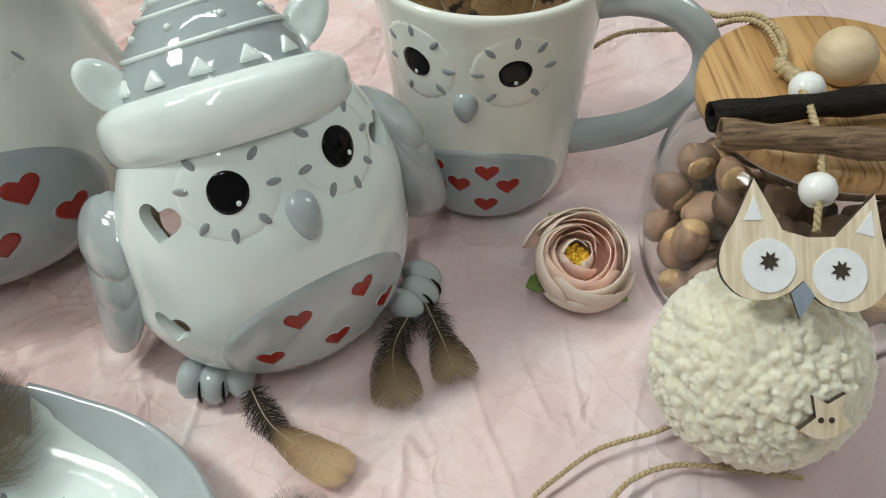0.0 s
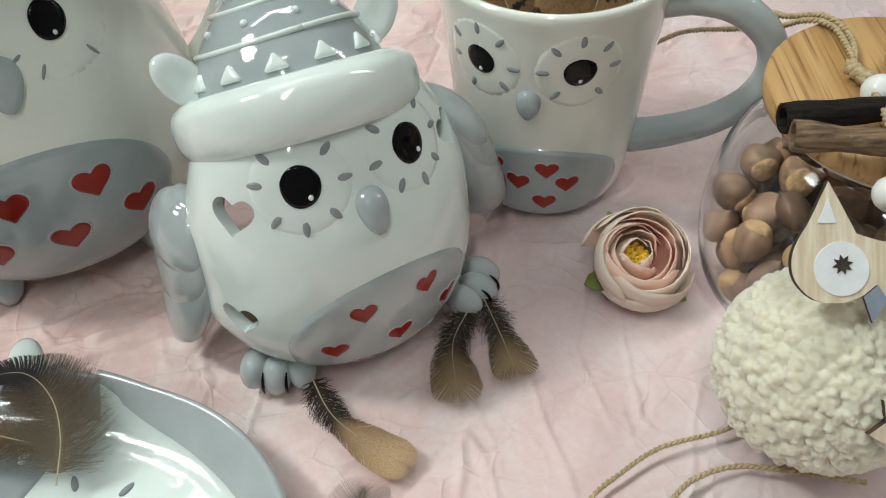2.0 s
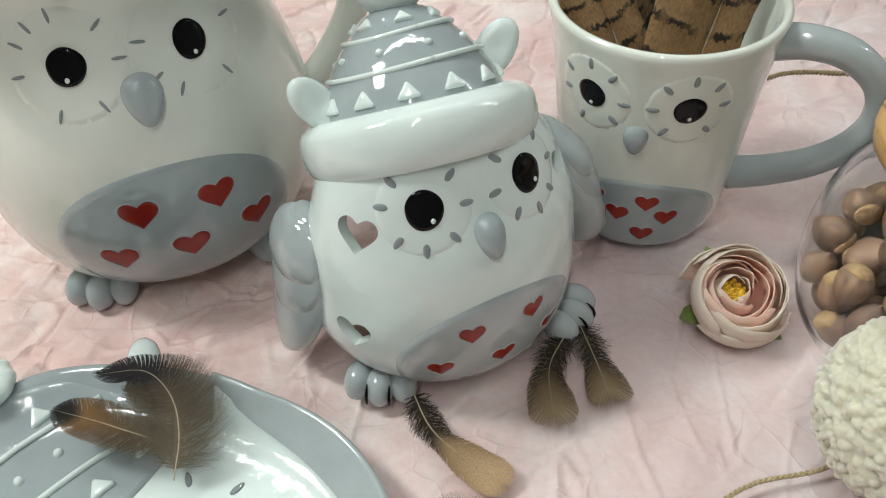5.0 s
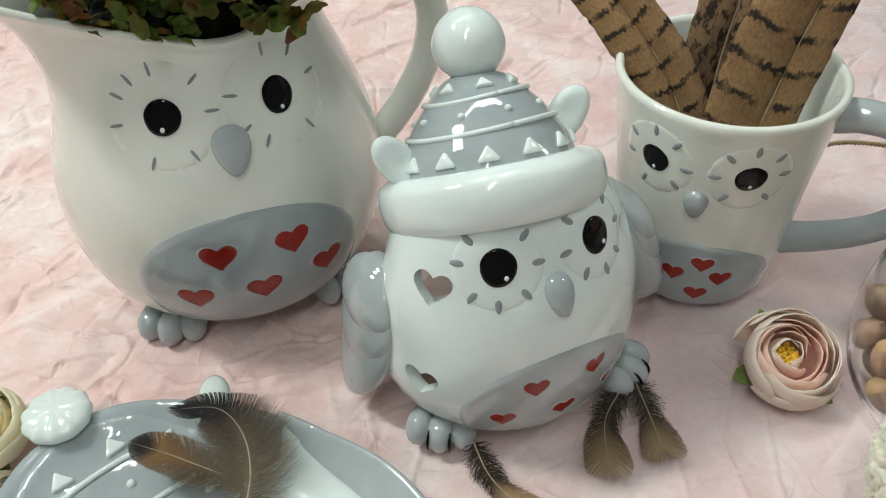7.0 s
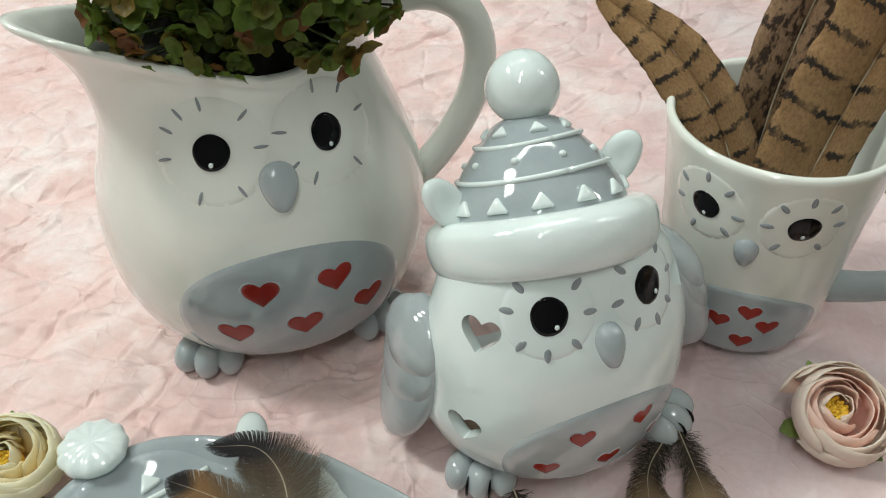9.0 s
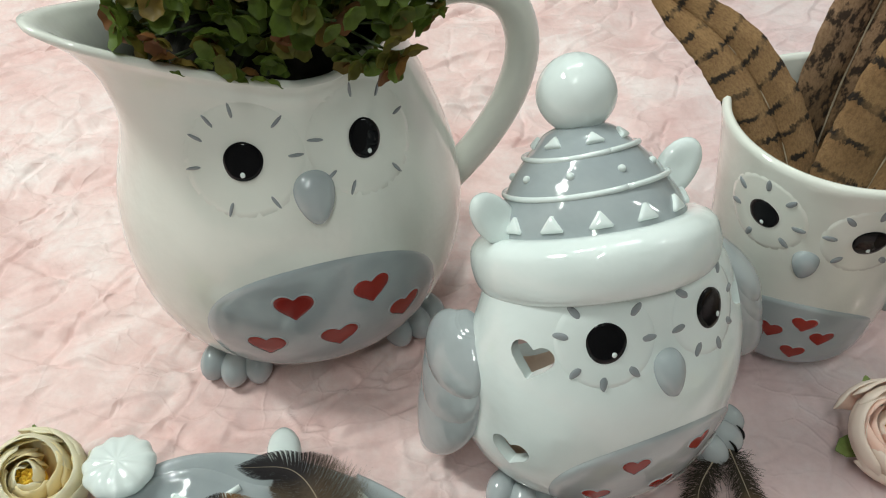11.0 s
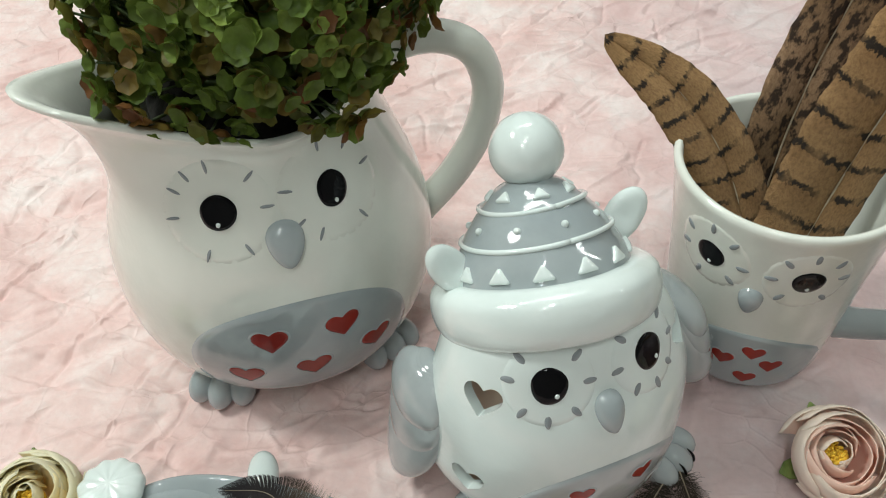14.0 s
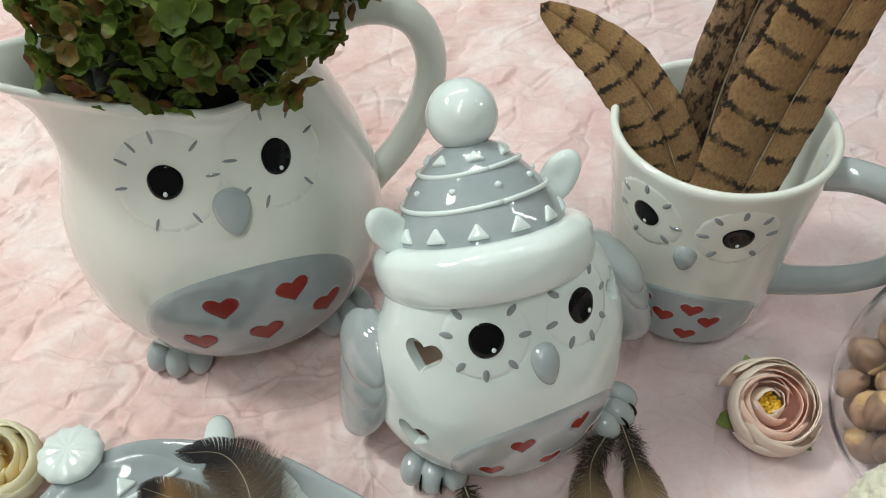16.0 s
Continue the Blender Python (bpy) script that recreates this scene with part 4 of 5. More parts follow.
# ---- feathers ----
def feather(name, label, run, half_width, mat, fluff=0.0, barbs=70, bend=0.35, parent=None, seed=1, shape=None, quill=0.00028, loose=0.12):
    """A feather along a run of points: a quill and many fine barbs that lie side by side."""
    rnd = random.Random(seed)
    line = catmull(run, 12)
    n = len(line)
    holder = thing(name, Matrix.Identity(4), label, "feather", "loose feathers")
    bm = bmesh.new()
    tube(bm, line, [quill * (1 - 0.85 * i / (n - 1)) for i in range(n)], 6)
    part("quill", bm, QUILL, holder)
    total = float(np.sum(np.linalg.norm(np.diff(line, axis=0), axis=1)))
    bm = bmesh.new()
    layer = bm.loops.layers.uv.new("UVMap")
    for side in (-1, 1):
        for k in range(barbs):
            f = 0.06 + 0.94 * k / (barbs - 1)
            at = f * (n - 1)
            i = min(int(at), n - 2)
            p = Vector(line[i]).lerp(Vector(line[i + 1]), at - i)
            way = Vector(line[i + 1] - line[i]).normalized()
            across = way.cross(Vector((0, 0, 1)) if abs(way.z) < 0.8 else Vector((0, -1, 0.2))).normalized() * side
            out = across.cross(way) * side
            wide = half_width * (shape(f) if shape else math.sin(math.pi * (0.10 + 0.86 * f)) ** 0.6)
            wild = min(0.55, (loose + 0.5 * fluff) * max(0.06, 1 - 1.7 * f))
            lean = (bend + rnd.uniform(-wild, wild)) * (1 + 0.35 * max(0.0, (f - 0.70) / 0.30))
            tip_up = rnd.uniform(-wild, wild) * 0.5 + 0.06
            length = wide * (1 + rnd.uniform(-wild, wild) * 0.6)
            wave, phase = rnd.uniform(0.08, 0.26) * fluff * max(0.0, 1 - 1.3 * f), rnd.uniform(0, 6.28)
            thick = min(total / barbs * (2.2 - 0.7 * fluff) * (0.8 + 0.4 * f), 0.00030 if barbs > 200 else 0.00011) * (1 + 1.6 * max(0.0, f - 0.55))
            narrow = 1 - 0.92 * max(0.0, (f - 0.80) / 0.20) ** 2
            prev = None
            for s in range(5):
                g = s / 4
                q = p + across * length * g * narrow + way * length * lean * g * (0.6 + 0.4 * g) * 1.6 + out * (length * (tip_up * g * g + wave * g * math.sin(5 * g + phase)))
                q += way * (length * wave * g * math.cos(6 * g + phase))
                t = thick * (1 - 0.65 * g * (1 if fluff else 0.7))
                pair = [bm.verts.new(q - way * t), bm.verts.new(q + way * t)]
                if prev:
                    fa = bm.faces.new((prev[0], prev[1], pair[1], pair[0]))
                    for loop, (u, v) in zip(fa.loops, ((pg, f), (pg, f), (g, f), (g, f))):
                        loop[layer].uv = (u * side, v)
                prev, pg = pair, g
    part("vane", bm, mat, holder)
    return holder


def quill_feather(label, run, half_width, mat, seed, facing=(0.1, -0.8, 0.5), tip=0.80, sides=(1.0, 1.0)):
    """A stiff flight feather: two closed vanes on a quill, with small splits along the edge."""
    rnd = random.Random(seed)
    line = catmull(run, 16)
    n = len(line)
    holder = thing("feather", Matrix.Identity(4), label, "feather", "feathers in the mug")
    bm = bmesh.new()
    tube(bm, line, [0.0006 * (1 - 0.7 * i / (n - 1)) for i in range(n)], 8)
    part("quill", bm, QUILL, holder)
    for side in (-1, 1):
        bm = bmesh.new()
        layer = bm.loops.layers.uv.new("UVMap")
        grid = []
        for i in range(n):
            f = i / (n - 1)
            way = Vector(line[min(i + 1, n - 1)] - line[max(i - 1, 0)]).normalized()
            across = way.cross(Vector(facing)).normalized()
            out = across.cross(way)
            if out.dot(Vector(facing)) < 0:
                out = -out
            wide = half_width * (0.70 + 0.30 * math.sin(math.pi * min(1, f * 0.9 + 0.05))) * math.sqrt(max(0.0, 1 - max(0.0, (f - tip) / (1 - tip)) ** 2.2))
            wide *= (1 + 0.03 * rnd.uniform(-1, 1)) * sides[0 if side < 0 else 1]
            row = []
            for k in range(9):
                g = k / 8
                q = Vector(line[i]) + across * side * wide * g + way * wide * 0.14 * g * (1 - f * 0.6) + out * (wide * (0.16 * math.sin(g * 2.4) - 0.10 * g * g) + 0.00025 * math.sin(40 * f + 6 * g))
                row.append((bm.verts.new(q), (side * g, f)))
            grid.append(row)
        for a, b in zip(grid, grid[1:]):
            for i in range(8):
                fa = bm.faces.new((a[i][0], a[i + 1][0], b[i + 1][0], b[i][0]))
                for loop, at in zip(fa.loops, (a[i][1], a[i + 1][1], b[i + 1][1], b[i][1])):
                    loop[layer].uv = at
        ob = part("vane", bm, mat, holder)
        ob.modifiers.new("thickness", "SOLIDIFY").thickness = 0.0004
    return holder


Z = 0.004
tip_shape = lambda f: float(np.interp(f, (0.0, 0.15, 0.42, 0.60, 0.78, 0.90, 0.97, 1.0), (0.40, 0.75, 0.55, 0.88, 1.0, 0.92, 0.66, 0.45)))
feather("feather", "brown feather with a golden tip lying on the paper", [(-0.057, 0.197, 0.006), (-0.049, 0.183, Z), (-0.038, 0.173, Z), (-0.025, 0.165, 0.003)], 0.0074, GOLD_TIP, 0.8, 300, 0.5, seed=3, loose=0.12, shape=tip_shape)
feather("feather", "dark brown feather with a tan tip tucked under the owl", [(-0.004, 0.226, 0.006), (-0.010, 0.211, Z), (-0.0085, 0.192, 0.003)], 0.0085, DUSKY_TIP, 1.0, 320, 0.5, seed=4, loose=0.45, shape=tip_shape)
feather("feather", "dark feather with a tan tip under the foot", [(0.0, 0.232, 0.006), (0.006, 0.216, Z), (0.0105, 0.202, 0.003)], 0.0080, DUSKY_TIP, 1.0, 300, 0.5, seed=5, loose=0.45, shape=tip_shape)
feather("feather", "grey downy feather lying on the paper", [(-0.040, 0.120, Z), (-0.038, 0.140, 0.005), (-0.036, 0.157, 0.003)], 0.010, DOWN, 1.0, 130, 0.55, seed=6, loose=0.3)


# ---- the owl plate ----
def build_plate():
    """A shallow owl-shaped dish: local y runs from the belly to the bobble of its hat."""
    plate = thing("owl_plate", pose(-0.118, 0.116, 0.0, 0, 0, 53.0), "white glazed owl-shaped dish with a grey hat and wing", "plate")

    def reach(a):
        """The dish's outline round its middle; the angle counts from the hat."""
        a = abs((math.degrees(a) + 180) % 360 - 180)
        return float(np.interp(a, (0, 10, 20, 32, 48, 65, 180), (0.1025, 0.1010, 0.0925, 0.0825, 0.0740, 0.0680, 0.068)))

    angles = np.linspace(0, 2 * math.pi, 128, False)
    lens = np.array([reach(a) for a in angles])
    for _ in range(5):
        lens = (np.roll(lens, 1) + 2 * lens + np.roll(lens, -1)) / 4

    def ring(k, z):
        return [Vector((r * k * math.sin(a), r * k * math.cos(a), z * (1 - 0.30 * max(0.0, math.cos(a)) ** 6))) for r, a in zip(lens, angles)]

    rows = catmull([(0.70, 0.0012), (0.80, 0.0015), (0.90, 0.0060), (0.975, 0.0125), (1.0, 0.0158), (0.985, 0.0172), (0.95, 0.0160), (0.88, 0.0105), (0.80, 0.0072), (0.66, 0.0060), (0.4, 0.0058), (0.15, 0.0058)], 3)
    bm = bmesh.new()
    skin(bm, [ring(k, z) for k, z in rows])
    for f in bm.faces:
        c = f.calc_center_median()
        turn = math.atan2(c.x, c.y) % (2 * math.pi)
        if math.cos(turn) > math.cos(radians(52)) and math.hypot(c.x, c.y) > 0.84 * float(np.interp(turn, angles, lens)):
            f.material_index = 1
    body = part("dish", bm, [WHITE, GREY], plate)
    tree = surface_of(body)
    down, ahead = Vector((0, 0, 1)), Vector((0, 1, 0))

    def shape(points):
        pts = catmull(points + points[:1], 6)
        n = len(pts)
        def outline(a):
            f = (a / (2 * math.pi) * (n - 1)) % (n - 1)
            i = int(f)
            q = pts[i] * (1 - f + i) + pts[min(i + 1, n - 1)] * (f - i)
            return q[0], q[1]
        return outline

    hat = part("hat", raised(tree, (0, 0.066, 0.01), down, ahead, shape([(-0.046, -0.018), (0.0, -0.030), (0.046, -0.018), (0.032, 0.006), (0.020, 0.024), (0.0, 0.0315), (-0.020, 0.024), (-0.032, 0.006)]), 0.0009, 0.0, 72, 10, 0.03), GREY, plate, "grey glazed hat")
    over = surface_of(hat)
    for y, w in ((0.056, 0.037), (0.078, 0.028)):
        bm = bmesh.new()
        run = []
        for x in np.linspace(-w, w, 22):
            q = over.ray_cast(Vector((x, y + 0.006 * math.cos(x / w * 1.4) - 0.004, 0.06)), Vector((0, 0, -1)))[0]
            if q:
                run.append(q + Vector((0, 0, 0.0004)))
        tube(bm, run, 0.0011, 8)
        part("hat_band", bm, WHITE, hat, "raised white line")
    for x, y, s in ((-0.010, 0.085, 0.0065), (0.010, 0.085, 0.0065), (-0.027, 0.049, 0.007), (-0.009, 0.047, 0.007), (0.009, 0.047, 0.007), (0.027, 0.049, 0.007)):
        part("hat_triangle", raised(over, (x, y, 0.01), down, ahead, corner_shape(s), 0.0012, 0.0004, 30, 4), WHITE, hat)
    for x, y in ((-0.020, 0.067), (-0.007, 0.069), (0.007, 0.069), (0.020, 0.067)):
        part("hat_dot", raised(over, (x, y, 0.01), down, ahead, oval(0.0034, 0.0034), 0.0004, 0.0012, 16, 3), WHITE, hat)
    for side in (-1, 1):
        bm = bmesh.new()
        grid = []
        for f in np.linspace(0, 1, 26):
            a = radians(50 + 92 * f) * side
            r = float(np.interp(a % (2 * math.pi), angles, lens))
            span = math.sin(math.pi * (0.02 + 0.96 * f)) ** 0.55
            cross = catmull([(1 - 0.17 * span, 0.0092 + 0.0075 * (1 - span)), (0.955, 0.0172), (0.990, 0.0190), (1.018, 0.0165), (1.010, 0.0120), (0.965, 0.0070)], 3)
            grid.append([Vector((r * k * math.sin(a), r * k * math.cos(a), z)) for k, z in cross])
        skin(bm, grid, closed=False)
        part("wing", bm, GREY_PALE, plate, "pale grey glazed wing on the rim")
        part("eye", raised(tree, (side * 0.021, 0.014, 0.008), down, ahead, oval(0.015, 0.016), 0.0003, 0.0008, 30, 4), BLACK, plate, "black painted eye")
        rays_round(tree, Vector((side * 0.021, 0.014, 0.008)), down, ahead, 0.0165, 0.0165, (-120, -60, 0, 60, 120, 180), 0.0022, 0.0055, plate)
        bm = bmesh.new()
        blob(bm, pose(side * 0.0455, 0.0735, 0.0135, 0, 0, side * -32) @ Matrix.Diagonal((0.0058, 0.0100, 0.0040, 1)), 24, 12)
        part("ear", bm, WHITE, plate)
    part("beak", raised(tree, (0, 0.002, 0.008), down, ahead, drop_shape(0.012, 0.017), 0.0004, 0.003, 24, 5), GREY, plate, "grey glazed beak")
    bm = bmesh.new()
    rows = []
    for b in np.linspace(-1.5, 1.5, 20):
        ring = []
        for a in np.linspace(0, 2 * math.pi, 66, False):
            r = 0.0120 * math.cos(b) ** 0.55 * (1 + 0.025 * math.sin(11 * a))
            ring.append(Vector((0.0016 + r * math.cos(a), 0.1055 + r * math.sin(a), 0.0145 + 0.0042 * math.sin(b) + 0.00028 * math.sin(11 * a) * math.cos(b) ** 0.5)))
        rows.append(ring)
    skin(bm, rows)
    part("bobble", bm, WHITE, plate, "flat white glazed bobble with fluted lines")


build_plate()
curl_shape = lambda f: float(np.interp(f, (0.0, 0.12, 0.35, 0.55, 0.70, 0.88, 1.0), (0.6, 1.05, 1.15, 0.90, 0.52, 0.42, 0.30)))
feather("feather", "curved brown downy feather with a black tip lying on the dish", [(-0.124, 0.151, 0.014), (-0.125, 0.164, 0.020), (-0.131, 0.176, 0.023), (-0.142, 0.184, 0.024), (-0.158, 0.184, 0.021)], 0.0120, DARK_TIP, 0.9, 1300, 0.42, seed=8, loose=0.18, shape=curl_shape)
feather("feather", "brown downy feather lying across the dish", [(-0.125, 0.163, 0.014), (-0.139, 0.164, 0.018), (-0.153, 0.166, 0.021), (-0.166, 0.168, 0.022)], 0.0078, RUSTY_TIP, 0.9, 900, 0.4, seed=9, loose=0.18)


# ---- fabric roses ----
def petal_mesh(name, width, height, cup, curl, mat, seed):
    """One cupped cloth petal that grows from its foot and bends round the z axis."""
    rnd = random.Random(seed)
    bm = bmesh.new()
    layer = bm.loops.layers.uv.new("UVMap")
    nu, nv = 11, 8
    ph = rnd.uniform(0, 6)
    grid = []
    for j in range(nv):
        v = j / (nv - 1)
        row = []
        for i in range(nu):
            u = i / (nu - 1) * 2 - 1
            half = width * (0.25 + 0.75 * math.sin(math.pi * (0.12 + 0.60 * v)) ** 0.7)
            ang = u * half
            r = 1.0 + curl * max(0, v - 0.72) * 2 + 0.02 * math.sin(4 * u + ph) * v
            bulge = cup * math.sin(math.pi * min(1, v * 0.85 + 0.10))
            rise = height * v * (1 - 0.16 * u * u * v) + 0.0006 * math.sin(7 * u + ph) * v
            row.append((ang, r, bulge, rise, u, v))
        grid.append(row)
    return grid


def rose(place, size, tilt, mats, seed, label, lean=(0, 0), close=1.0):
    rnd = random.Random(seed)
    holder = thing("fabric_rose", pose(*place, lean[0], lean[1], tilt), label, "artificial flower", "fabric roses")
    layers = [(0.34, 3, 0.70, 1.35, 1), (0.42, 2, 0.74, 1.25, 0), (0.62, 3, 0.72, 1.30, 0), (0.82, 3, 0.76, 1.45, 0), (0.93, 3, 0.80, 1.45, 1), (1.00, 4, 0.66, 1.25, 1), (1.06, 4, 0.46, 1.15, 1)]
    for k, (r0, count, high, width, which) in enumerate(layers):
        off = Vector((-0.17, 0.03, 0)) * size * max(0.0, 1 - k / 5)
        for c in range(count):
            turn = 360 * (c + 0.37 * k) / count + rnd.uniform(-14, 14)
            grid = petal_mesh("petal", width * (1 + rnd.uniform(-0.1, 0.15)), size * high * 1.45 * (1 + rnd.uniform(-0.10, 0.06)), size * 0.12, 0.06 + 0.12 * rnd.random(), None, seed * 100 + k * 10 + c)
            bm = bmesh.new()
            uv = bm.loops.layers.uv.new("UVMap")
            base = size * r0 * (1 + rnd.uniform(-0.07, 0.07))
            twist = rnd.uniform(0.04, 0.16)
            verts = []
            for row in grid:
                line = []
                for ang, r, bulge, rise, u, v in row:
                    rad = base * (0.45 + 0.55 * math.sin(math.pi / 2 * min(1, v * 1.35))) * r * (1 + twist * u) + bulge * 0.6 - size * 0.16 * max(0, v - 0.60) * (2.1 if k > 2 else 1.5) * close + 0.015 * size * c
                    line.append((bm.verts.new((rad * math.cos(ang), rad * math.sin(ang), rise)), (u, v)))
                verts.append(line)
            for a, b in zip(verts, verts[1:]):
                for i in range(len(a) - 1):
                    f = bm.faces.new((a[i][0], a[i + 1][0], b[i + 1][0], b[i][0]))
                    for loop, at in zip(f.loops, (a[i][1], a[i + 1][1], b[i + 1][1], b[i][1])):
                        loop[uv].uv = at
            ob = part("petal", bm, mats[which], holder)
            ob.matrix_basis = Matrix.Translation(off) @ pose(0, 0, 0.001, rnd.uniform(-5, 5), rnd.uniform(-5, 5), turn)
            mod = ob.modifiers.new("thickness", "SOLIDIFY")
            mod.thickness = 0.00035
    bm = bmesh.new()
    for _ in range(42):
        a, r = rnd.uniform(0, 6.28), size * 0.27 * math.sqrt(rnd.random())
        blob(bm, pose(r * math.cos(a) - 0.17 * size, r * math.sin(a) + 0.03 * size, size * (0.84 - 0.5 * (r / size) ** 1.0) + rnd.uniform(-0.0006, 0.0006)) @ Matrix.Diagonal((0.0011, 0.0009, 0.0018, 1)), 7, 5)
    blob(bm, pose(0, 0, size * 0.45) @ Matrix.Diagonal((size * 0.24, size * 0.24, size * 0.38, 1)), 16, 8)
    part("flower_middle", bm, STAMEN, holder, "yellow stamens")
    for a in (118, 205, 320):
        bm = bmesh.new()
        skin(bm, [[Vector((size * x, size * w * s, size * z)) for s in (-1, -0.4, 0.4, 1)] for x, w, z in ((0.55, 0.16, 0.10), (0.85, 0.24, 0.12), (1.08, 0.20, 0.22), (1.30, 0.02, 0.36))], closed=False)
        ob = part("sepal", bm, SEPAL, holder, "green cloth sepal")
        ob.matrix_basis = pose(0, 0, 0, 0, 0, a - tilt)
        ob.modifiers.new("thickness", "SOLIDIFY").thickness = 0.0004


rose((0.0560, 0.2455, 0.0050), 0.0166, 0, (PINK_PETAL, CREAM_PETAL), 3, "blush pink fabric ranunculus bloom with a yellow middle on the paper", (27, 3), 1.15)
rose((-0.2315, 0.1755, 0.0030), 0.0155, 60, (YELLOW_PETAL, PALE_PETAL), 5, "pale yellow fabric ranunculus bloom beside the dish", (22, 0), 1.7)


# ---- the jar of hazelnuts ----
JAR = (0.1285, 0.2430)


def build_jar():
    jar = thing("storage_jar", pose(*JAR, 0.0), "clear glass storage jar of hazelnuts with a bamboo lid", "jar")
    outer = catmull([(0.038, 0.0008), (0.046, 0.003), (0.0500, 0.010), (0.0520, 0.024), (0.0510, 0.040), (0.0470, 0.055), (0.0400, 0.0655), (0.0345, 0.0700), (0.0340, 0.0735)], 5)
    inner = [(r - 0.0016, z + 0.0016 * max(0.0, 1 - z / 0.02)) for r, z in outer[::-1]]
    bm = bmesh.new()
    skin(bm, turned([tuple(p) for p in outer] + [(0.0332, 0.0742)] + inner, 80))
    glass = part("glass", bm, GLASS, jar, "clear rounded glass body")
    glass.visible_shadow = False
    bm = bmesh.new()
    skin(bm, turned([(0.0345, 0.0715), (0.0368, 0.0720), (0.0374, 0.0735), (0.0374, 0.0748), (0.0360, 0.0755), (0.0345, 0.0755)], 64), cap_first=True)
    part("seal", bm, SEAL, jar, "clear silicone sealing ring")
    bm = bmesh.new()
    skin(bm, turned([(0.0405, 0.0756), (0.0420, 0.0768), (0.0423, 0.0790), (0.0421, 0.0822), (0.0408, 0.0834), (0.020, 0.0835)], 80))
    lid = part("lid", bm, BAMBOO, jar, "round bamboo lid")
    bm = bmesh.new()
    blob(bm, pose(0.0005, 0.0040, 0.0910) @ Matrix.Diagonal((0.0093, 0.0093, 0.0088, 1)), 32, 18)
    part("lid_knob", bm, KNOB, lid, "round turned wooden knob")


build_jar()


def nut_mesh(kind):
    bm = bmesh.new()
    rows = catmull([(0.0010, -0.0078), (0.0048, -0.0072), (0.0074, -0.0040), (0.0082, 0.0), (0.0072, 0.0045), (0.0048, 0.0080), (0.0017, 0.0104), (0.0006, 0.0122), (0.0002, 0.0128)], 3)
    rnd = random.Random(kind)
    p1, p2 = rnd.uniform(0, 6), rnd.uniform(0, 6)
    skin(bm, [[Vector((r * (1 + 0.06 * math.sin(2 * a + p1) + 0.07 * math.sin(3 * a + p2)) * math.cos(a), r * (1 + 0.06 * math.sin(2 * a + p1) + 0.07 * math.sin(3 * a + p2)) * math.sin(a) * 0.90, z)) for a in np.linspace(0, 2 * math.pi, 22, False)] for r, z in rows])
    return bm


def build_nuts():
    rnd = random.Random(12)
    first = None
    spots = []
    for layer, (z, count, reach) in enumerate(((0.0085, 26, 0.0425), (0.0190, 26, 0.0445), (0.0300, 24, 0.0425), (0.0405, 15, 0.0370))):
        tries = 0
        while count and tries < 4000:
            tries += 1
            a, r = rnd.uniform(0, 6.283), reach * rnd.random() ** 0.36
            p = Vector((r * math.cos(a), r * math.sin(a), z + rnd.uniform(-0.0015, 0.002)))
            if all((p - q).length > 0.0128 for q in spots):
                spots.append(p)
                count -= 1
    for k, p in enumerate(spots):
        m = Matrix.Translation(Vector((*JAR, 0)) + p) @ Euler((rnd.uniform(0, 6.28), rnd.uniform(0, 6.28), rnd.uniform(0, 6.28))).to_matrix().to_4x4() @ Matrix.Scale(rnd.uniform(0.84, 0.97), 4)
        if first is None:
            first = thing("hazelnut", m, "brown hazelnut in its shell inside the jar", "nut", "hazelnuts in the jar")
            part("shell", nut_mesh(4), NUT, first)
            bm = bmesh.new()
            blob(bm, pose(0, 0, -0.0062) @ Matrix.Diagonal((0.0062, 0.0058, 0.0026, 1)), 16, 8)
            part("nut_base", bm, NUT_BASE, first, "pale rough base")
        else:
            copy_thing(first, m)


build_nuts()


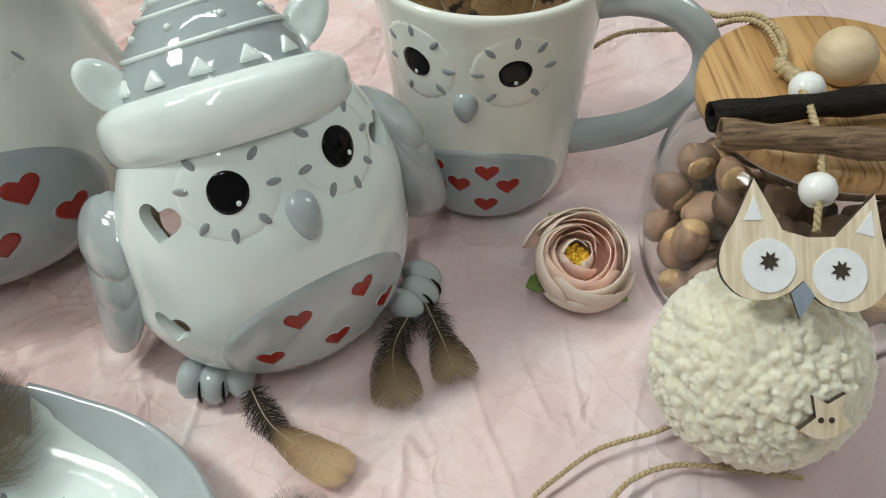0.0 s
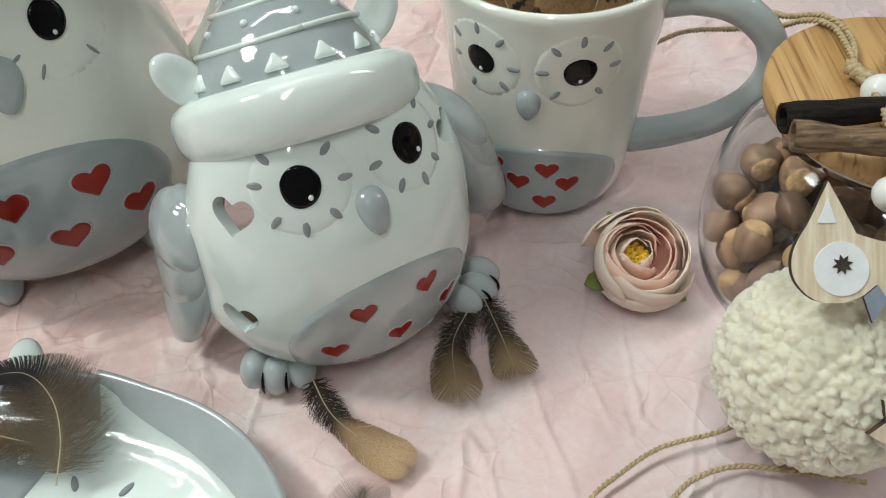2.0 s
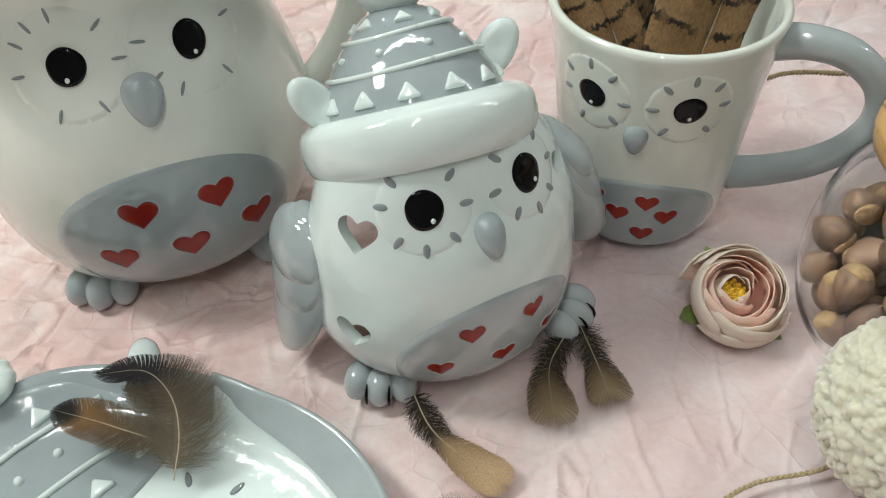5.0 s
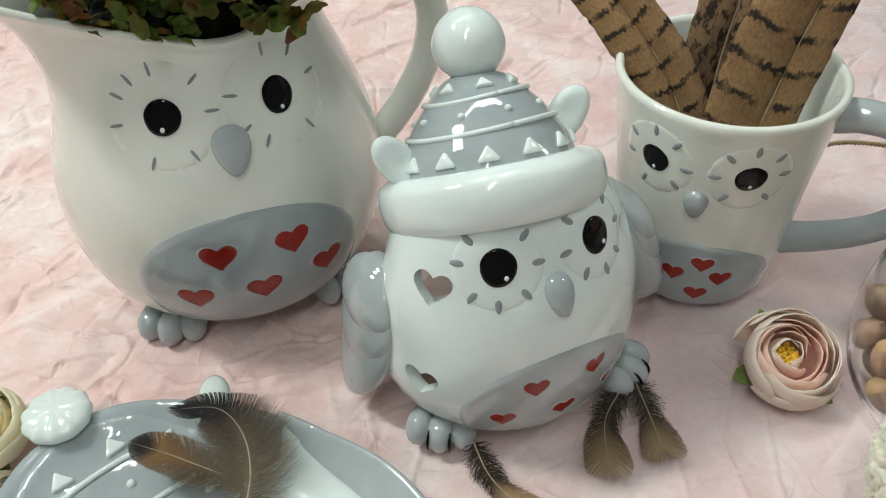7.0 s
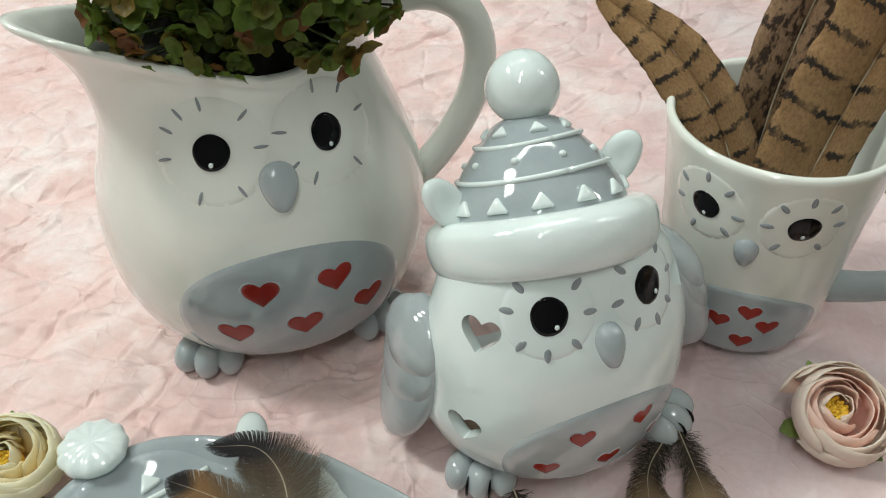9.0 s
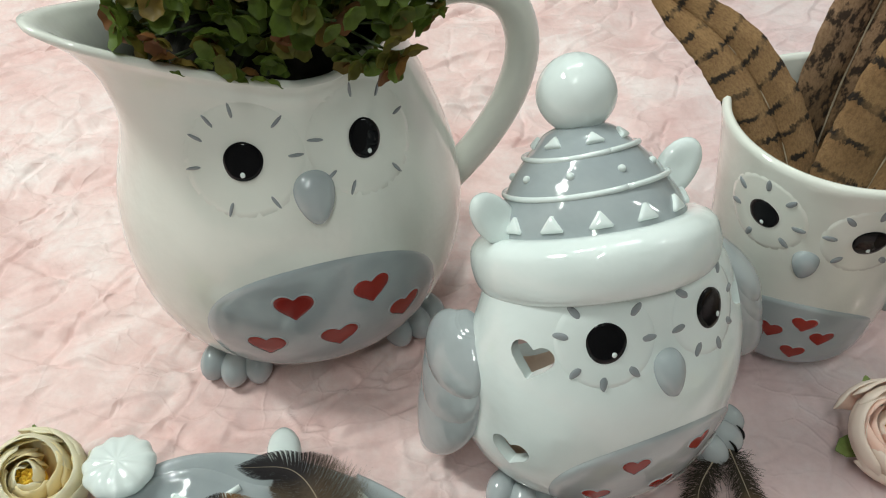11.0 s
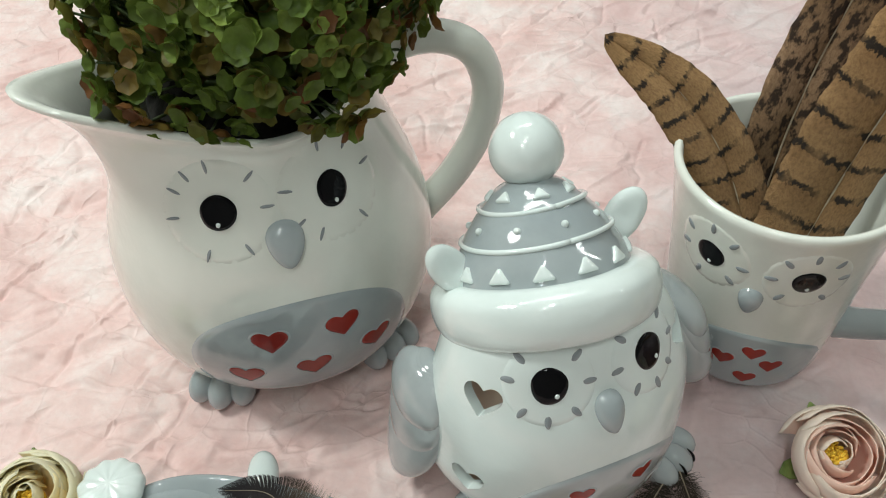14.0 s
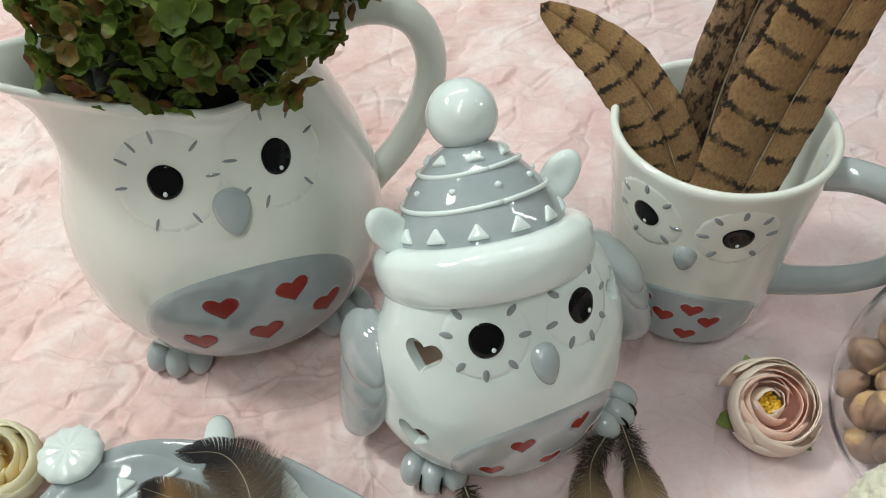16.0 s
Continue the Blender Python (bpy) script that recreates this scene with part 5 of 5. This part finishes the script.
# ---- the hanging owl leaning against the jar ----
def build_hanger():
    hang = thing("owl_hanger", pose(0.098, 0.178, 0.0), "cream woollen pompom owl hanger with a plywood face and jute cord", "hanging decoration")
    rnd = random.Random(7)
    # the woolly body: a flattened ball of looped yarn
    bm = bmesh.new()
    m = pose(0, 0.001, 0.0318, -38, 0, 4) @ Matrix.Diagonal((0.0325, 0.0315, 0.0315, 1))
    bmesh.ops.create_icosphere(bm, subdivisions=7, radius=1.0)
    dirs = np.array([v.co[:] for v in bm.verts])
    dirs /= np.linalg.norm(dirs, axis=1)[:, None]
    high = np.zeros(len(dirs))
    rs = np.random.RandomState(5)
    for count, wide, tall in ((1800, 0.062, 0.062), (3400, 0.032, 0.022)):
        seeds = rs.randn(count, 3)
        seeds /= np.linalg.norm(seeds, axis=1)[:, None]
        size = rs.uniform(0.8, 1.3, count) * wide
        best = np.zeros(len(dirs))
        for k in range(count):
            near = np.clip(1 - (2 - 2 * dirs @ seeds[k]) / size[k] ** 2, 0, 1)
            best = np.maximum(best, np.sqrt(near) * rs.uniform(0.6, 1.1))
        high += tall * best
    for v, d, h in zip(bm.verts, dirs, high):
        v.co = m @ Vector(d * (0.90 + h))
        v.co.z = max(v.co.z, 0.001)
    part("wool_body", bm, WOOL, hang, "fluffy cream boucle wool body")
    # the plywood face
    face_m = pose(0.0012, 0.0000, 0.0742, 44, 0, 0) @ pose(0, 0, 0, 0, 0, -9) @ Matrix.Scale(0.73, 4)

    def half_outline(right):
        pts = [(0.0, 0.0095), (0.0085, 0.0108), (0.0102, 0.0125), (0.0203, 0.0262), (0.0216, 0.0260), (0.0258, 0.0125), (0.0285, 0.0060), (0.0298, -0.0010), (0.0275, -0.0085), (0.0200, -0.0140), (0.0100, -0.0135), (0.0035, -0.0098), (0.0, -0.0085)]
        return [(x * right, y) for x, y in pts]

    ring = half_outline(1) + half_outline(-1)[-2:0:-1]
    ring = [tuple(p) for p in catmull(ring + ring[:1], 3)[:-1]]

    def board(name, outline, depth, mat, parent, z0, label="", edge=BURNT):
        b = bmesh.new()
        low = [b.verts.new(face_m @ Vector((x, y, z0))) for x, y in outline]
        high = [b.verts.new(face_m @ Vector((x, y, z0 + depth))) for x, y in outline]
        n = len(outline)
        b.faces.new(high)
        b.faces.new(low[::-1])
        for i in range(n):
            f = b.faces.new((low[i], low[(i + 1) % n], high[(i + 1) % n], high[i]))
            f.material_index = 1
        return part(name, b, [mat, edge], parent, label, smooth=False)

    head = board("face", ring, 0.0030, PALE_WOOD, hang, 0.0, "pale plywood owl face with burnt edges")
    disc = lambda cx, cy, r, n=36: [(cx + r * math.cos(a), cy + r * math.sin(a)) for a in np.linspace(0, 2 * math.pi, n, False)]
    star = lambda cx, cy, r: [(cx + r * (1 if i % 2 else 0.55) * math.cos(i * math.pi / 8), cy + r * (1 if i % 2 else 0.55) * math.sin(i * math.pi / 8)) for i in range(16)]
    for side in (-1, 1):
        eye = board("eye", disc(side * 0.0125, -0.0020, 0.0094), 0.0005, WHITE_PAINT, head, 0.0030, "round white painted eye", WHITE_PAINT)
        board("pupil", star(side * 0.0125, -0.0005, 0.0036), 0.0004, BURNT, eye, 0.0035, "dark star-shaped hole")
        board("ear_mark", [(side * 0.0165, 0.0135), (side * 0.0205, 0.0215), (side * 0.0228, 0.0125)], 0.0004, WHITE_PAINT, head, 0.0030, "white painted ear triangle", WHITE_PAINT)
    board("beak", [(0.0, -0.0058), (0.0042, -0.0105), (0.0, -0.0190), (-0.0042, -0.0105)], 0.0016, BLUE_GREY, head, 0.0030, "blue-grey painted wooden beak")
    # a small wooden star with a carved face on the wool
    face_m = pose(0.0062, -0.0262, 0.0440, 52, 8, 4) @ Matrix.Scale(0.88, 4)
    charm_shape = [(-0.0078, -0.0030), (-0.0028, 0.0008), (-0.0042, 0.0072), (0.0005, 0.0048), (0.0062, 0.0080), (0.0048, 0.0028), (0.0088, -0.0018), (0.0040, -0.0050), (0.0005, -0.0058), (-0.0036, -0.0052)]
    charm = board("wooden_charm", charm_shape, 0.0022, PALE_WOOD, hang, 0.0, "small pale plywood star with burnt edges")
    for side in (-1, 1):
        board("charm_eye", disc(side * 0.0017 + 0.0004, 0.0, 0.0009, 12), 0.0003, BURNT, charm, 0.0022, "burnt dot", BURNT)
    # cord, beads and cinnamon sticks lie up over the jar's lid
    base = hang.matrix_world.translation
    loc = lambda *p: Vector(p) - base
    part("cord", rope([loc(0.1045, 0.186, 0.078), loc(0.1060, 0.1935, 0.0845), loc(0.1085, 0.2050, 0.0900), loc(0.1095, 0.2200, 0.0925), loc(0.1110, 0.2325, 0.0905), loc(0.1120, 0.2480, 0.0865), loc(0.1160, 0.2610, 0.0860), loc(0.1165, 0.2730, 0.0858), loc(0.1120, 0.2815, 0.0855), loc(0.1060, 0.2960, 0.0770), loc(0.100, 0.3130, 0.0705), loc(0.087, 0.332, 0.062), loc(0.072, 0.352, 0.045), loc(0.058, 0.366, 0.020), loc(0.050, 0.376, 0.004)], 0.0011), TWINE, hang, "twisted natural jute cord")
    part("cord", rope([loc(0.1125, 0.2480, 0.0868), loc(0.1140, 0.2620, 0.0862), loc(0.1130, 0.2740, 0.0860), loc(0.1080, 0.2830, 0.0830), loc(0.102, 0.2990, 0.0700), loc(0.095, 0.316, 0.060), loc(0.080, 0.336, 0.046), loc(0.066, 0.354, 0.022), loc(0.054, 0.364, 0.004)], 0.0010), TWINE, hang, "twisted natural jute cord")
    part("cord", rope([loc(0.1135, 0.2400, 0.0885), loc(0.1120, 0.2440, 0.0880), loc(0.1100, 0.2490, 0.0880)], 0.0024, 200), TWINE, hang, "jute knot")
    for p, s in ((loc(0.1066, 0.1960, 0.0835), 0.0050), (loc(0.1135, 0.2330, 0.0895), 0.0052)):
        b = bmesh.new()
        tight = turned([(s * 0.26, -s * 0.60), (s * 0.34, -s * 0.80), (s * 0.62, -s * 0.78), (s * 0.92, -s * 0.42), (s * 1.0, 0), (s * 0.92, s * 0.42), (s * 0.62, s * 0.78), (s * 0.34, s * 0.80), (s * 0.26, s * 0.60)], 32)
        mm = Matrix.Translation(p) @ pose(0, 0, 0, -62, 0, 0)
        skin(b, [[mm @ v for v in ringed] for ringed in tight])
        part("bead", b, BEAD, hang, "white wooden bead")
    for a, c, mat, label, sd in ((loc(0.0825, 0.2200, 0.0905), loc(0.1480, 0.2270, 0.0915), BARK_DARK, "dark cinnamon stick", 1), (loc(0.0822, 0.2100, 0.0925), loc(0.1420, 0.2015, 0.0915), BARK_BROWN, "brown cinnamon stick", 2)):
        b = bmesh.new()
        way = (c - a)
        side = way.cross(Vector((0, 0, 1))).normalized()
        up = side.cross(way).normalized()
        rings = []
        for f in np.linspace(0, 1, 16):
            r = 0.0031 + 0.0005 * math.sin(9 * f + sd) + 0.0003 * math.sin(23 * f)
            line = []
            for k in range(40):
                t = k / 39
                ang = -2.2 * math.pi * 0.5 + t * 2.2 * math.pi
                rr = r * (1 - 0.25 * abs(t - 0.5) * 2) + 0.00015 * math.sin(14 * ang + 5 * f)
                line.append(a + way * f + rr * (math.cos(ang) * side + math.sin(ang) * up))
            rings.append(line)
        skin(b, rings, closed=False)
        ob = part("cinnamon_stick", b, mat, hang, label)
        ob.modifiers.new("thickness", "SOLIDIFY").thickness = -0.0011
    part("cord", rope([loc(0.080, 0.179, 0.004), loc(0.072, 0.1755, 0.0035), loc(0.054, 0.1705, 0.003), loc(0.040, 0.1610, 0.003), loc(0.031, 0.1530, 0.003), loc(0.020, 0.136, 0.003), loc(0.022, 0.110, 0.003)], 0.0008), TWINE, hang, "twisted natural jute cord")
    part("cord", rope([loc(0.112, 0.158, 0.004), loc(0.100, 0.1605, 0.0035), loc(0.078, 0.1640, 0.003), loc(0.064, 0.1605, 0.003), loc(0.055, 0.1530, 0.003), loc(0.044, 0.136, 0.003), (loc(0.046, 0.110, 0.003))], 0.0009), TWINE, hang, "twisted natural jute cord")


build_hanger()

# ---- pheasant feathers standing in the mug ----
quill_feather("long brown barred pheasant feather standing in the mug", [(0.028, 0.300, 0.012), (0.019, 0.306, 0.050), (0.0055, 0.313, 0.084), (-0.016, 0.321, 0.110), (-0.046, 0.327, 0.128)], 0.0125, BARRED, 21, tip=0.62, sides=(1.12, 0.92))
quill_feather("long pale barred pheasant feather standing in the mug", [(0.030, 0.296, 0.012), (0.037, 0.304, 0.050), (0.047, 0.312, 0.095), (0.060, 0.320, 0.140), (0.074, 0.328, 0.190)], 0.0155, BARRED, 22, sides=(1.45, 0.78))
quill_feather("long mottled brown pheasant feather standing in the mug", [(0.022, 0.312, 0.012), (0.023, 0.322, 0.060), (0.028, 0.332, 0.105), (0.038, 0.340, 0.150), (0.050, 0.345, 0.195)], 0.0150, MOTTLED, 23)


# ---- the plant in the jug ----
def build_plant():
    centre = Vector((-0.160, 0.289, 0.158))
    plant = thing("artificial_plant", Matrix.Translation(centre), "bushy artificial plant with small round green leaves in the jug", "plant")
    rnd = random.Random(31)

    def cluster(bm, kind, m=Matrix.Identity(4)):
        r = random.Random(kind)
        leaves = r.choice((1, 2, 2, 3))
        for k in range(leaves):
            turn = 360 * k / leaves + r.uniform(-20, 20)
            size = r.uniform(0.0031, 0.0045)
            q = m @ pose(0, 0, r.uniform(-0.0012, 0.0012), 0, 0, turn) @ pose(size * 0.95, 0, 0, 0, r.uniform(-30, 8), 0)
            rows = []
            for ring in (0.45, 1.0):
                rows.append([q @ Vector((size * ring * math.cos(a) * (1 + 0.06 * ring * math.sin(6 * a)), size * ring * math.sin(a) * (1 + 0.06 * ring * math.sin(6 * a)), size * (0.62 * ring * ring + 0.07 * ring * math.sin(5 * a + kind)))) for a in np.linspace(0, 2 * math.pi, 22, False)])
            skin(bm, rows, cap_last=False)

    meshes = []
    for kind in range(7):
        bm = bmesh.new()
        cluster(bm, kind)
        bmesh.ops.recalc_face_normals(bm, faces=bm.faces)
        mesh = bpy.data.meshes.new("leaf_sprig")
        bm.to_mesh(mesh)
        bm.free()
        mesh.materials.append(LEAF)
        mesh.shade_smooth()
        meshes.append(mesh)
    rest = bmesh.new()
    stems = bmesh.new()
    made = 0
    total = 1300
    for k in range(total):
        z = 1 - 1.60 * (k + 0.5) / total
        a = k * 2.39996 + rnd.uniform(-0.2, 0.2)
        d = Vector((math.sqrt(max(0, 1 - z * z)) * math.cos(a), math.sqrt(max(0, 1 - z * z)) * math.sin(a), z))
        rough = 1 + 0.10 * math.sin(5 * a + 3 * z) + 0.06 * math.sin(9 * a - 5 * z)
        depth = rnd.choice((1.02, 1.0, 0.95, 0.84, 0.70, 0.58))
        p = Vector((d.x * 0.0545, d.y * 0.0530, d.z * 0.045)) * rough * depth
        if p.z < -0.016 and (Vector((p.x, p.y)).length < 0.040 or p.z < -0.032):
            continue
        tilt = d.to_track_quat("Z", "Y").to_matrix().to_4x4() @ pose(0, 0, 0, rnd.uniform(-28, 28), rnd.uniform(-28, 28), rnd.uniform(0, 360))
        m = Matrix.Translation(p) @ tilt @ Matrix.Scale(rnd.uniform(0.75, 1.08), 4)
        if made < 300 and d.y < 0.35 and depth > 0.8:
            ob = new("leaf_sprig", meshes[k % 7])
            ob.parent = plant
            ob.matrix_basis = m
            made += 1
        else:
            cluster(rest, k % 7, m)
        if k % 2 == 0:
            low = Vector((p.x * 0.25, p.y * 0.25, -0.038))
            mid = (p + low) / 2 + Vector((rnd.uniform(-0.006, 0.006), rnd.uniform(-0.006, 0.006), 0.006))
            tube(stems, [low, mid, p], 0.00045, 5)
    tagged(part("foliage", rest, LEAF, plant), kind="stuff")
    tagged(part("stem", stems, STEM, plant, "thin green stems"), kind="stuff")
    # added dark core: paints the shade between dense stems and leaves
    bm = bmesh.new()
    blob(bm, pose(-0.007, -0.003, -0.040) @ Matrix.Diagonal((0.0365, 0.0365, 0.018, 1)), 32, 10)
    part("filling", bm, SHADE_CORE, plant, "added near-black core standing in for the shade between the stems")


build_plant()
